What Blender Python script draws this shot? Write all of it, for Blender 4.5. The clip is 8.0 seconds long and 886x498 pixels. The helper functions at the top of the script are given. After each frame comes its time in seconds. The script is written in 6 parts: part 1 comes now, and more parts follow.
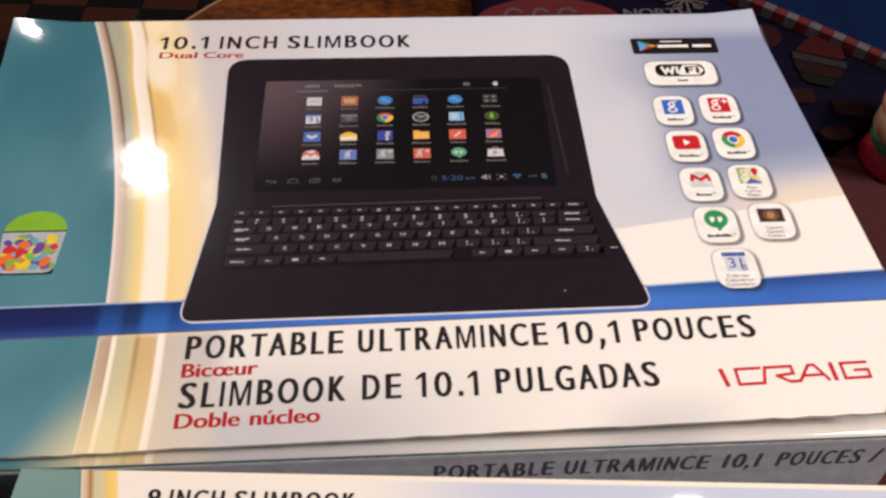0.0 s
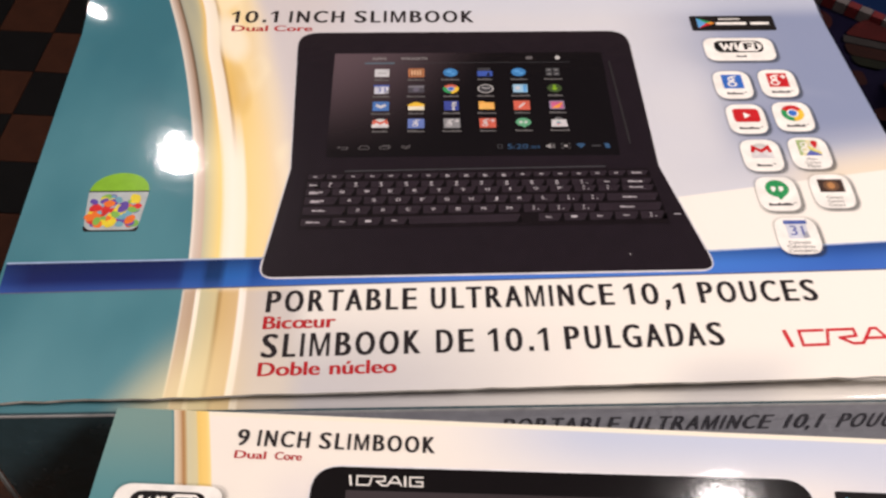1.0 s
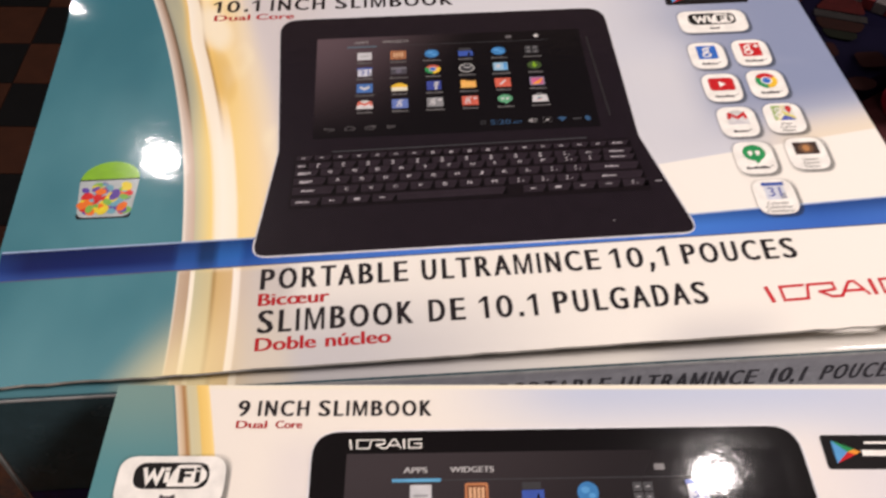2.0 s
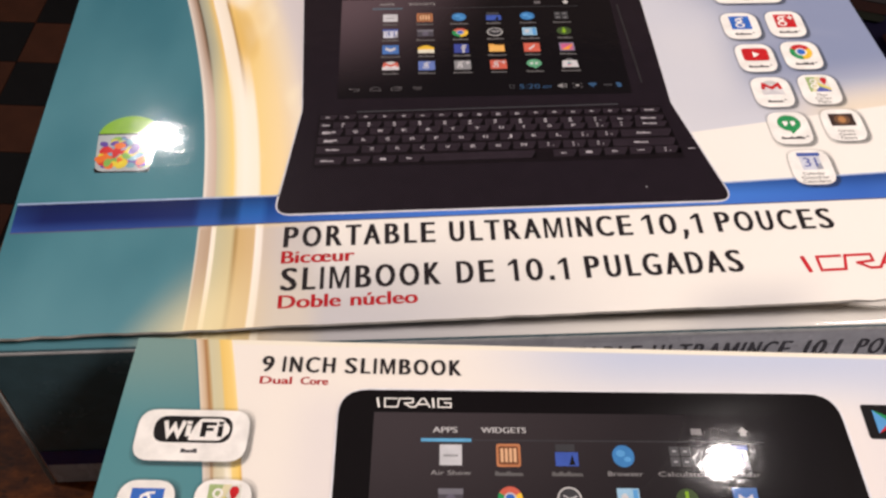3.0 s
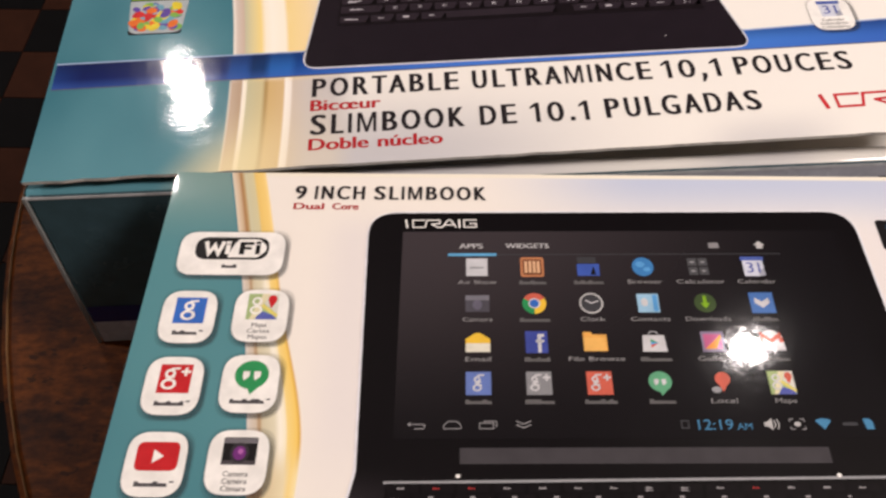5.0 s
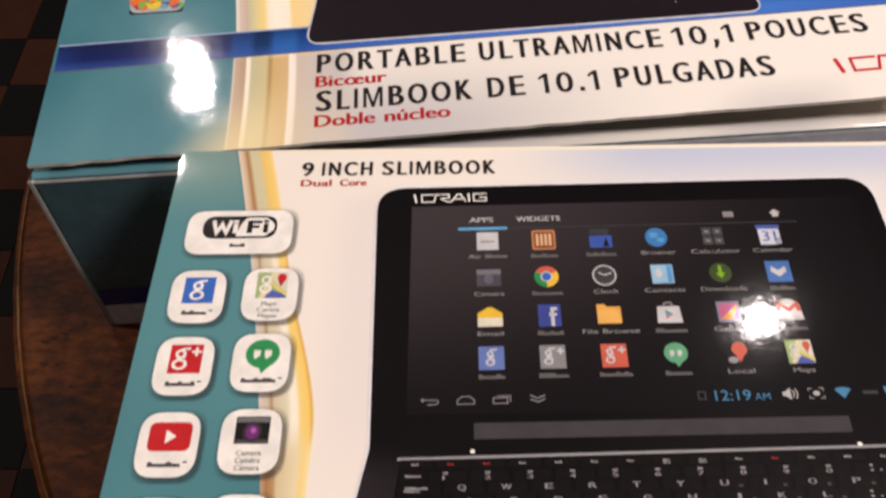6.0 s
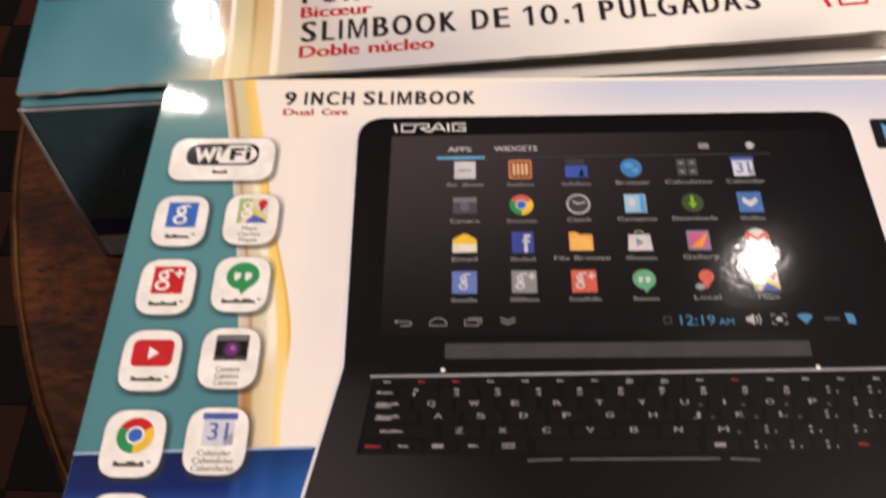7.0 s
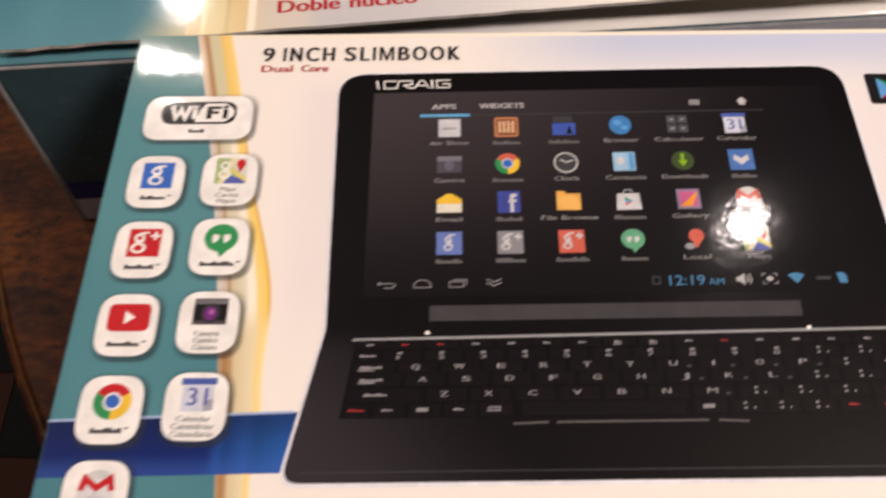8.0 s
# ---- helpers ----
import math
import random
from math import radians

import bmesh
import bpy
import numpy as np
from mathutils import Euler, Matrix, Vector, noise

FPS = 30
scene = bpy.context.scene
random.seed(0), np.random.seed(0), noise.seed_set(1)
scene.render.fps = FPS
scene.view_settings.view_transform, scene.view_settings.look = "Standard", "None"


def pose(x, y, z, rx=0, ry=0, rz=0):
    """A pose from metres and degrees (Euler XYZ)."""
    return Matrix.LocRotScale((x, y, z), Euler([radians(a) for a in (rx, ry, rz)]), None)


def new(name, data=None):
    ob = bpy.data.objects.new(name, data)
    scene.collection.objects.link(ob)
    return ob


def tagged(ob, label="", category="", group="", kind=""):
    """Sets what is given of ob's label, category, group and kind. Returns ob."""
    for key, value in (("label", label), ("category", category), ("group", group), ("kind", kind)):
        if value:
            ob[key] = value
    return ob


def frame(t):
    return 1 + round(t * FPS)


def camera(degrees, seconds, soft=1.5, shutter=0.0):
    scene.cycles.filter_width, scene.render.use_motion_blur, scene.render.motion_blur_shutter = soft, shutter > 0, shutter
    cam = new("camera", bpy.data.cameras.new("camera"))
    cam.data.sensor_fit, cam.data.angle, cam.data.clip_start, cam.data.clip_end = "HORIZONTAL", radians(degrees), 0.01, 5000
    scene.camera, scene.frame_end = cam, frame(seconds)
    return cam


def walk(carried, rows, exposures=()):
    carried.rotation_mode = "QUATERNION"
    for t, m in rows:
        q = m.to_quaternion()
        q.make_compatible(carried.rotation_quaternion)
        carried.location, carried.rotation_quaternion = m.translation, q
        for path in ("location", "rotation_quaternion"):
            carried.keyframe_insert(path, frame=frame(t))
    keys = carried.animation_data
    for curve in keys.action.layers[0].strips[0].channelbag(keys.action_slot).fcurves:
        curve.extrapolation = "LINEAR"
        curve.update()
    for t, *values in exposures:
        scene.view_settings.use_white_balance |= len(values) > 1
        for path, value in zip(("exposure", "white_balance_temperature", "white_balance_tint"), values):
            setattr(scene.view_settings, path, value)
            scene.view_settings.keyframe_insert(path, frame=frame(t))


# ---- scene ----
cam = camera(57.5, 8.0, soft=2.5, shutter=0.7)
ROWS = [
    (0.0, 0.0849, -0.1171, 0.2729, 34.88, -1.00, -2.41),
    (0.1, 0.0836, -0.1178, 0.2721, 34.91, -1.02, -2.37),
    (0.4, 0.0780, -0.1185, 0.2745, 34.88, -1.10, -2.26),
    (0.5, 0.0745, -0.1210, 0.2763, 35.05, -1.11, -2.21),
    (0.6, 0.0703, -0.1250, 0.2765, 35.17, -1.01, -1.98),
    (0.9, 0.0639, -0.1350, 0.2714, 35.07, -0.09, -1.06),
    (1.0, 0.0644, -0.1355, 0.2727, 34.89, -0.27, -0.90),
    (1.1, 0.0670, -0.1371, 0.2744, 35.04, -0.24, -0.91),
    (1.4, 0.0725, -0.1356, 0.2793, 35.07, -0.47, -2.38),
    (1.5, 0.0744, -0.1397, 0.2798, 35.67, -0.12, -2.86),
    (1.6, 0.0718, -0.1440, 0.2766, 35.86, -0.03, -3.33),
    (1.9, 0.0647, -0.1483, 0.2732, 35.09, 0.16, -3.37),
    (2.0, 0.0629, -0.1493, 0.2719, 35.00, 0.24, -3.30),
    (2.1, 0.0626, -0.1502, 0.2687, 35.03, 0.41, -3.14),
    (2.2, 0.0611, -0.1519, 0.2643, 35.08, 0.37, -3.17),
    (3.3, 0.0494, -0.1578, 0.2566, 34.32, -0.89, -2.09),
    (3.4, 0.0536, -0.1599, 0.2571, 33.99, 0.52, -2.12),
    (3.5, 0.0542, -0.1651, 0.2534, 33.96, 0.79, -1.75),
    (3.6, 0.0540, -0.1717, 0.2492, 33.66, 0.90, -1.47),
    (3.9, 0.0621, -0.1745, 0.2461, 31.79, 0.16, -1.49),
    (4.0, 0.0622, -0.1755, 0.2472, 31.57, 0.06, -1.84),
    (4.1, 0.0605, -0.1787, 0.2467, 31.76, 0.15, -2.15),
    (4.4, 0.0630, -0.1857, 0.2473, 31.05, 1.11, -1.89),
    (4.5, 0.0629, -0.1878, 0.2449, 31.15, 1.17, -2.10),
    (4.6, 0.0605, -0.1898, 0.2447, 30.99, 1.23, -2.21),
    (4.7, 0.0541, -0.1944, 0.2431, 31.55, 1.16, -2.22),
    (5.8, 0.0447, -0.2032, 0.2377, 32.39, 2.32, -2.06),
    (5.9, 0.0475, -0.1993, 0.2368, 31.31, 2.56, -2.63),
    (6.0, 0.0481, -0.1995, 0.2364, 30.65, 2.47, -2.81),
    (6.1, 0.0474, -0.2033, 0.2365, 30.25, 2.66, -2.70),
    (6.4, 0.0567, -0.2053, 0.2386, 27.28, 4.08, -1.47),
    (6.5, 0.0563, -0.2056, 0.2391, 27.04, 4.07, -1.82),
    (6.6, 0.0579, -0.2056, 0.2386, 26.96, 4.32, -1.63),
    (6.9, 0.0589, -0.2060, 0.2390, 26.70, 3.15, -1.72),
    (7.0, 0.0582, -0.2089, 0.2373, 27.13, 2.77, -1.96),
    (7.1, 0.0552, -0.2104, 0.2355, 26.72, 2.14, -2.28),
    (7.4, 0.0577, -0.2076, 0.2350, 25.39, 3.07, -1.75),
    (7.5, 0.0573, -0.2081, 0.2342, 25.46, 2.83, -2.08),
    (7.6, 0.0559, -0.2095, 0.2326, 25.36, 2.59, -2.39),
    (7.9, 0.0572, -0.2083, 0.2328, 24.34, 2.45, -2.62),
    (8.0, 0.0595, -0.2075, 0.2309, 24.65, 2.24, -2.59),
]
walk(cam, [(t, pose(x, y, z, rx, ry, rz)) for t, x, y, z, rx, ry, rz in ROWS],
     [(0.0, 0.0, 6500, 10), (1.0, 0.10, 6500, 10), (1.5, 0.0, 6500, 10), (2.2, 0.02, 6500, 10), (3.5, 0.06, 6500, 10), (4.0, -0.11, 6500, 10), (4.5, -0.01, 6500, 10), (6.0, -0.01, 6650, 11), (8.0, 0.02, 6800, 13)])

# ---- light ----
world = bpy.data.worlds.new("room_air")
scene.world = world
world.use_nodes = True
world.node_tree.nodes["Background"].inputs[0].default_value = (1.0, 0.82, 0.62, 1)
world.node_tree.nodes["Background"].inputs[1].default_value = 0.02


def bulb(name, place, watts, radius, colour):
    data = bpy.data.lights.new(name, "POINT")
    data.energy, data.shadow_soft_size, data.color = watts, radius, colour
    new(name, data).location = place


WARM = (1.0, 0.895, 0.87)
bulb("ceiling_bulb", (-0.59, 1.26, 1.30), 17.5, 0.030, WARM)
# small unseen lamp, added to put the highlight on the small carton
bulb("highlight_bulb", (0.330, 0.132, 0.413), 0.95, 0.0155, WARM)
bulb("room_bulb", (1.45, -0.42, 1.60), 165, 0.26, (1.0, 0.898, 0.868))
# unseen fill lamp, added to brighten the cartons from the left
bulb("side_fill", (-1.90, 0.65, 1.60), 66, 0.07, WARM)

# ---- materials ----
TOP, FLOOR = -0.102, -0.86


def tree(name):
    m = bpy.data.materials.new(name)
    m.use_nodes = True
    t = m.node_tree
    return m, t, t.nodes["Principled BSDF"]


def node(t, kind, **values):
    n = t.nodes.new(kind)
    for key, value in values.items():
        if key == "op":
            n.operation = value
        elif key == "blend":
            n.blend_type = value
        else:
            n.inputs[key].default_value = value
    return n


def put(t, value, socket):
    if hasattr(value, "links"):
        t.links.new(value, socket)
    else:
        socket.default_value = value


def calc(t, op, a, b=0.0, c=0.0):
    n = node(t, "ShaderNodeMath", op=op)
    for i, v in enumerate((a, b, c)):
        put(t, v, n.inputs[i])
    return n.outputs[0]


def ramp(t, value, stops, ease="LINEAR"):
    n = node(t, "ShaderNodeValToRGB")
    n.color_ramp.interpolation = ease
    e = n.color_ramp.elements
    while len(e) < len(stops):
        e.new(0.5)
    for k, (at, c) in zip(e, stops):
        k.position = at
        k.color = (*c, 1) if len(c) == 3 else c
    put(t, value, n.inputs[0])
    return n.outputs[0]


def mix(t, f, a, b, blend="MIX"):
    n = t.nodes.new("ShaderNodeMix")
    n.data_type, n.blend_type = "RGBA", blend
    put(t, f, n.inputs[0])
    for v, s in ((a, n.inputs[6]), (b, n.inputs[7])):
        put(t, v if hasattr(v, "links") else (*v, 1), s)
    return n.outputs[2]


def noise_of(t, scale, detail=4.0, rough=0.55, stretch=None, kind="Object"):
    co = node(t, "ShaderNodeTexCoord").outputs[kind]
    if stretch:
        mp = node(t, "ShaderNodeMapping")
        mp.inputs["Scale"].default_value = stretch
        t.links.new(co, mp.inputs[0])
        co = mp.outputs[0]
    n = node(t, "ShaderNodeTexNoise", Scale=scale, Detail=detail, Roughness=rough)
    t.links.new(co, n.inputs["Vector"])
    return n.outputs["Fac"]


def gloss_finish(t, b, rough=0.15, wave=0.042, dish=None):
    """The varnish of printed board: a clear gloss with faint waves, fine pitting and a thin haze; dish: the board's own slow bend, in metres."""
    b.inputs["Specular IOR Level"].default_value = 0.5
    b.inputs["Coat Weight"].default_value, b.inputs["Coat Roughness"].default_value = 0.035, 0.27
    put(t, calc(t, "MULTIPLY_ADD", noise_of(t, 60.0, 5.0), 0.04, rough - 0.10), b.inputs["Roughness"])
    bump = node(t, "ShaderNodeBump", Strength=wave, Distance=0.004)
    pits = calc(t, "MULTIPLY_ADD", noise_of(t, 210.0, 2.0), 0.22, calc(t, "MULTIPLY", noise_of(t, 480.0, 2.0), 0.10))
    t.links.new(calc(t, "MULTIPLY_ADD", noise_of(t, 38.0, 2.0), 0.7, pits), bump.inputs["Height"])
    if dish is not None:
        bend = node(t, "ShaderNodeBump", Strength=1.0, Distance=1.0)
        t.links.new(dish, bend.inputs["Height"])
        t.links.new(bend.outputs[0], bump.inputs["Normal"])
    t.links.new(bump.outputs[0], b.inputs["Normal"])
    t.links.new(bump.outputs[0], b.inputs["Coat Normal"])


INKS = {}


def ink(name, colour, rough=0.16):
    """Printed ink under varnish."""
    if name not in INKS:
        m, t, b = tree("ink_" + name)
        lo = tuple(c * 0.9 for c in colour)
        hi = tuple(min(1, c * 1.06) for c in colour)
        t.links.new(ramp(t, noise_of(t, 150.0), [(0.35, lo), (0.65, hi)]), b.inputs["Base Color"])
        gloss_finish(t, b, rough, 0.042, slack_bend(t))
        INKS[name] = m
    return INKS[name]


def plain(name, colour, rough=0.6, metal=0.0, grain=200.0, depth=0.15, shine=0.3):
    m, t, b = tree(name)
    n = noise_of(t, grain)
    t.links.new(ramp(t, n, [(0.3, tuple(c * 0.8 for c in colour)), (0.7, tuple(min(1, c * 1.15) for c in colour))]), b.inputs["Base Color"])
    b.inputs["Roughness"].default_value, b.inputs["Metallic"].default_value = rough, metal
    b.inputs["Specular IOR Level"].default_value = shine
    bump = node(t, "ShaderNodeBump", Strength=depth, Distance=0.002)
    t.links.new(n, bump.inputs["Height"])
    t.links.new(bump.outputs[0], b.inputs["Normal"])
    return m


def axes(t):
    s = node(t, "ShaderNodeSeparateXYZ")
    t.links.new(node(t, "ShaderNodeTexCoord").outputs["Object"], s.inputs[0])
    return s.outputs[0], s.outputs[1]


def span(t, v, lo, hi):
    n = node(t, "ShaderNodeMapRange")
    n.inputs[1].default_value, n.inputs[2].default_value = lo, hi
    n.interpolation_type = "SMOOTHSTEP"
    put(t, v, n.inputs[0])
    return n.outputs[0]


TEAL, TEAL_DARK, CREAM = (0.060, 0.205, 0.250), (0.038, 0.155, 0.20), (0.86, 0.80, 0.70)


def slack_bend(t):
    """The small lid falls away a little towards its far edge; the large one lies beyond this stretch."""
    far = calc(t, "ADD", calc(t, "MINIMUM", calc(t, "MAXIMUM", axes(t)[1], -0.078), -0.013), 0.078)
    return calc(t, "MULTIPLY", calc(t, "MULTIPLY", far, far), -0.24)


def lid_bend(t, y):
    """The large lid dips a little behind its front edge."""
    rise = calc(t, "MULTIPLY", span(t, y, -0.015, 0.024), -0.00020)
    return calc(t, "ADD", rise, calc(t, "MULTIPLY", span(t, y, 0.020, 0.098), 0.00088))


def offset_ramp(t, u, stops, lo=-0.006, wide=0.052):
    return ramp(t, calc(t, "DIVIDE", calc(t, "SUBTRACT", u, lo), wide), [((a - lo) / wide, c) for a, c in stops])


def large_art():
    """Cover artwork of the larger carton: teal field, gold ribbons, white and winter-blue sky."""
    m, t, b = tree("large_cover_print")
    x, y = axes(t)
    d = calc(t, "SUBTRACT", y, 0.01)
    edge = calc(t, "MULTIPLY_ADD", calc(t, "MULTIPLY", d, d), -0.9, -0.0315)
    u = calc(t, "SUBTRACT", x, edge)
    # sky to the right
    blue, white = (0.235, 0.275, 0.41), (0.62, 0.62, 0.655)
    pale = calc(t, "MULTIPLY", calc(t, "SUBTRACT", 1.0, span(t, calc(t, "ABSOLUTE", calc(t, "SUBTRACT", x, 0.182)), 0.004, 0.030)), calc(t, "SUBTRACT", 1.0, span(t, calc(t, "ABSOLUTE", calc(t, "SUBTRACT", y, 0.128)), 0.015, 0.05)))
    rim = calc(t, "MULTIPLY_ADD", calc(t, "SUBTRACT", x, 0.1733), 0.150, 0.0812)
    over = calc(t, "SUBTRACT", y, rim)
    deep = calc(t, "MULTIPLY", calc(t, "MULTIPLY", span(t, x, 0.150, 0.215), span(t, over, -0.008, 0.035)), calc(t, "MULTIPLY_ADD", pale, -0.8, 1.0))
    sky = mix(t, calc(t, "MULTIPLY", deep, calc(t, "MULTIPLY_ADD", span(t, x, 0.17, 0.25), 0.4, 0.6)), white, blue)
    cloud = calc(t, "MULTIPLY", span(t, noise_of(t, 9.0, 3.0, 0.5, (1, 2.2, 1)), 0.45, 0.7), 0.35)
    sky = mix(t, cloud, sky, (0.54, 0.56, 0.64))
    sky = mix(t, calc(t, "MULTIPLY", span(t, y, 0.196, 0.210), 0.55), sky, (0.58, 0.61, 0.69))
    glow = calc(t, "MULTIPLY", calc(t, "SUBTRACT", 1.0, span(t, over, 0.0, 0.02)), calc(t, "MULTIPLY", span(t, x, 0.20, 0.25), 0.8))
    sky = mix(t, glow, sky, (0.80, 0.68, 0.50))
    snow = calc(t, "SUBTRACT", 1.0, span(t, over, -0.0006, 0.0006))
    base = mix(t, snow, sky, (0.84, 0.80, 0.735))
    # a lilac shade beside the ribbons; along the foot a silver-grey reflection painted into the colour
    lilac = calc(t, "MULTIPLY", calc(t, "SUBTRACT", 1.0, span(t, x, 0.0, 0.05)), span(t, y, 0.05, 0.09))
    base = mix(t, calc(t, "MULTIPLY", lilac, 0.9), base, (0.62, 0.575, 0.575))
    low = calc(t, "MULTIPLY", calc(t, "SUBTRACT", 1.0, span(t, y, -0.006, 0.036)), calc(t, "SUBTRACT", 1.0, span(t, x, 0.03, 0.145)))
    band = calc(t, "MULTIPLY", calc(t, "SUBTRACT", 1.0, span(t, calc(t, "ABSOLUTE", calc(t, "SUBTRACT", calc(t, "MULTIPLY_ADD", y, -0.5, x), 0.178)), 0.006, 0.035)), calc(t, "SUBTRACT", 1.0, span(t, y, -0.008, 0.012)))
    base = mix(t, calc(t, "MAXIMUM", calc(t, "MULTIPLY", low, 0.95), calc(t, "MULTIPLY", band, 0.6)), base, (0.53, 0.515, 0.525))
    # gold ribbons: top, middle and foot of the cover
    lean = calc(t, "MULTIPLY", calc(t, "MULTIPLY", span(t, y, 0.168, 0.215), span(t, u, 0.004, 0.010)), 0.0048)
    top = offset_ramp(t, calc(t, "SUBTRACT", u, lean), [(-0.0026, TEAL), (-0.0022, (0.74, 0.68, 0.60)), (-0.0008, (0.60, 0.50, 0.42)), (0.0018, (0.34, 0.23, 0.16)), (0.0027, (0.10, 0.06, 0.03)), (0.0036, (0.36, 0.37, 0.29)),
                        (0.0068, (0.50, 0.47, 0.30)), (0.0096, (0.80, 0.56, 0.19)), (0.0102, (0.93, 0.87, 0.74)), (0.0155, (0.88, 0.79, 0.64)), (0.0166, (0.42, 0.25, 0.08)), (0.0182, (0.86, 0.60, 0.20)), (0.026, (0.87, 0.65, 0.28)), (0.036, (0.82, 0.70, 0.50)), (0.045, (0.70, 0.64, 0.60))])
    middle = offset_ramp(t, u, [(-0.0022, TEAL), (-0.0018, (0.86, 0.80, 0.70)), (-0.0002, (0.66, 0.56, 0.48)), (0.0026, (0.60, 0.46, 0.36)), (0.0031, (0.56, 0.54, 0.37)), (0.006, (0.72, 0.63, 0.34)), (0.0098, (0.90, 0.70, 0.27)),
                        (0.0118, (0.95, 0.87, 0.70)), (0.0145, (0.97, 0.91, 0.78)), (0.020, (0.96, 0.88, 0.72)), (0.0215, (0.90, 0.69, 0.30)), (0.030, (0.89, 0.70, 0.38)), (0.040, (0.78, 0.69, 0.58)), (0.046, (0.70, 0.64, 0.60))])
    foot = offset_ramp(t, u, [(-0.0032, TEAL), (-0.0028, (0.82, 0.78, 0.68)), (-0.0018, (0.54, 0.41, 0.30)), (0.0022, (0.48, 0.35, 0.24)), (0.0026, (0.94, 0.88, 0.75)), (0.0040, (0.92, 0.85, 0.68)), (0.0045, (0.56, 0.53, 0.34)), (0.0105, (0.62, 0.54, 0.30)),
                      (0.0120, (0.42, 0.27, 0.10)), (0.0135, (0.64, 0.45, 0.20)), (0.0192, (0.66, 0.47, 0.24)), (0.0200, (0.94, 0.89, 0.80)), (0.0220, (0.90, 0.83, 0.74)), (0.0230, (0.62, 0.53, 0.44)), (0.030, (0.60, 0.55, 0.51)), (0.046, (0.56, 0.53, 0.52))])
    ribbon = mix(t, span(t, y, 0.034, 0.040), foot, mix(t, span(t, y, 0.100, 0.145), middle, top))
    patch = calc(t, "MULTIPLY", span(t, noise_of(t, 24.0, 2.0, 0.5, (1.6, 0.7, 1)), 0.50, 0.66), calc(t, "MULTIPLY", span(t, u, 0.019, 0.024), span(t, y, 0.04, 0.06)))
    ribbon = mix(t, calc(t, "MULTIPLY", patch, 0.7), ribbon, (0.95, 0.86, 0.62))
    away = calc(t, "ADD", calc(t, "POWER", calc(t, "DIVIDE", calc(t, "SUBTRACT", u, 0.0235), 0.0095), 2.0), calc(t, "POWER", calc(t, "DIVIDE", calc(t, "SUBTRACT", y, 0.186), 0.020), 2.0))
    ribbon = mix(t, calc(t, "MULTIPLY", calc(t, "SUBTRACT", 1.0, span(t, away, 0.15, 1.3)), 0.85), ribbon, (0.92, 0.84, 0.66))
    ember = calc(t, "ADD", calc(t, "POWER", calc(t, "DIVIDE", calc(t, "SUBTRACT", u, 0.021), 0.006), 2.0), calc(t, "POWER", calc(t, "DIVIDE", calc(t, "SUBTRACT", y, 0.150), 0.018), 2.0))
    ribbon = mix(t, calc(t, "MULTIPLY", calc(t, "MULTIPLY", calc(t, "SUBTRACT", 1.0, span(t, ember, 0.1, 1.6)), span(t, u, 0.0166, 0.0178)), 0.7), ribbon, (0.72, 0.47, 0.14))
    wash = calc(t, "MULTIPLY", calc(t, "MULTIPLY", span(t, calc(t, "MULTIPLY_ADD", y, -0.6, u), -0.024, 0.010), calc(t, "SUBTRACT", 1.0, span(t, y, -0.010, 0.032))), calc(t, "MULTIPLY_ADD", span(t, u, 0.002, 0.03), -0.54, 0.74))
    teal = mix(t, span(t, noise_of(t, 9.0, 3.0, 0.5, (1.5, 0.8, 1)), 0.35, 0.72), TEAL_DARK, (0.085, 0.240, 0.285))
    teal = mix(t, calc(t, "MULTIPLY", calc(t, "SUBTRACT", 1.0, span(t, y, -0.012, 0.03)), 0.55), teal, (0.13, 0.31, 0.355))
    left = mix(t, span(t, u, -0.0034, -0.0022), teal, ribbon)
    left = mix(t, wash, left, (0.90, 0.77, 0.44))
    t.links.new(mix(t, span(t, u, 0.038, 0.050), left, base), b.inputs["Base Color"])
    gloss_finish(t, b, 0.142, 0.034, lid_bend(t, y))
    return m


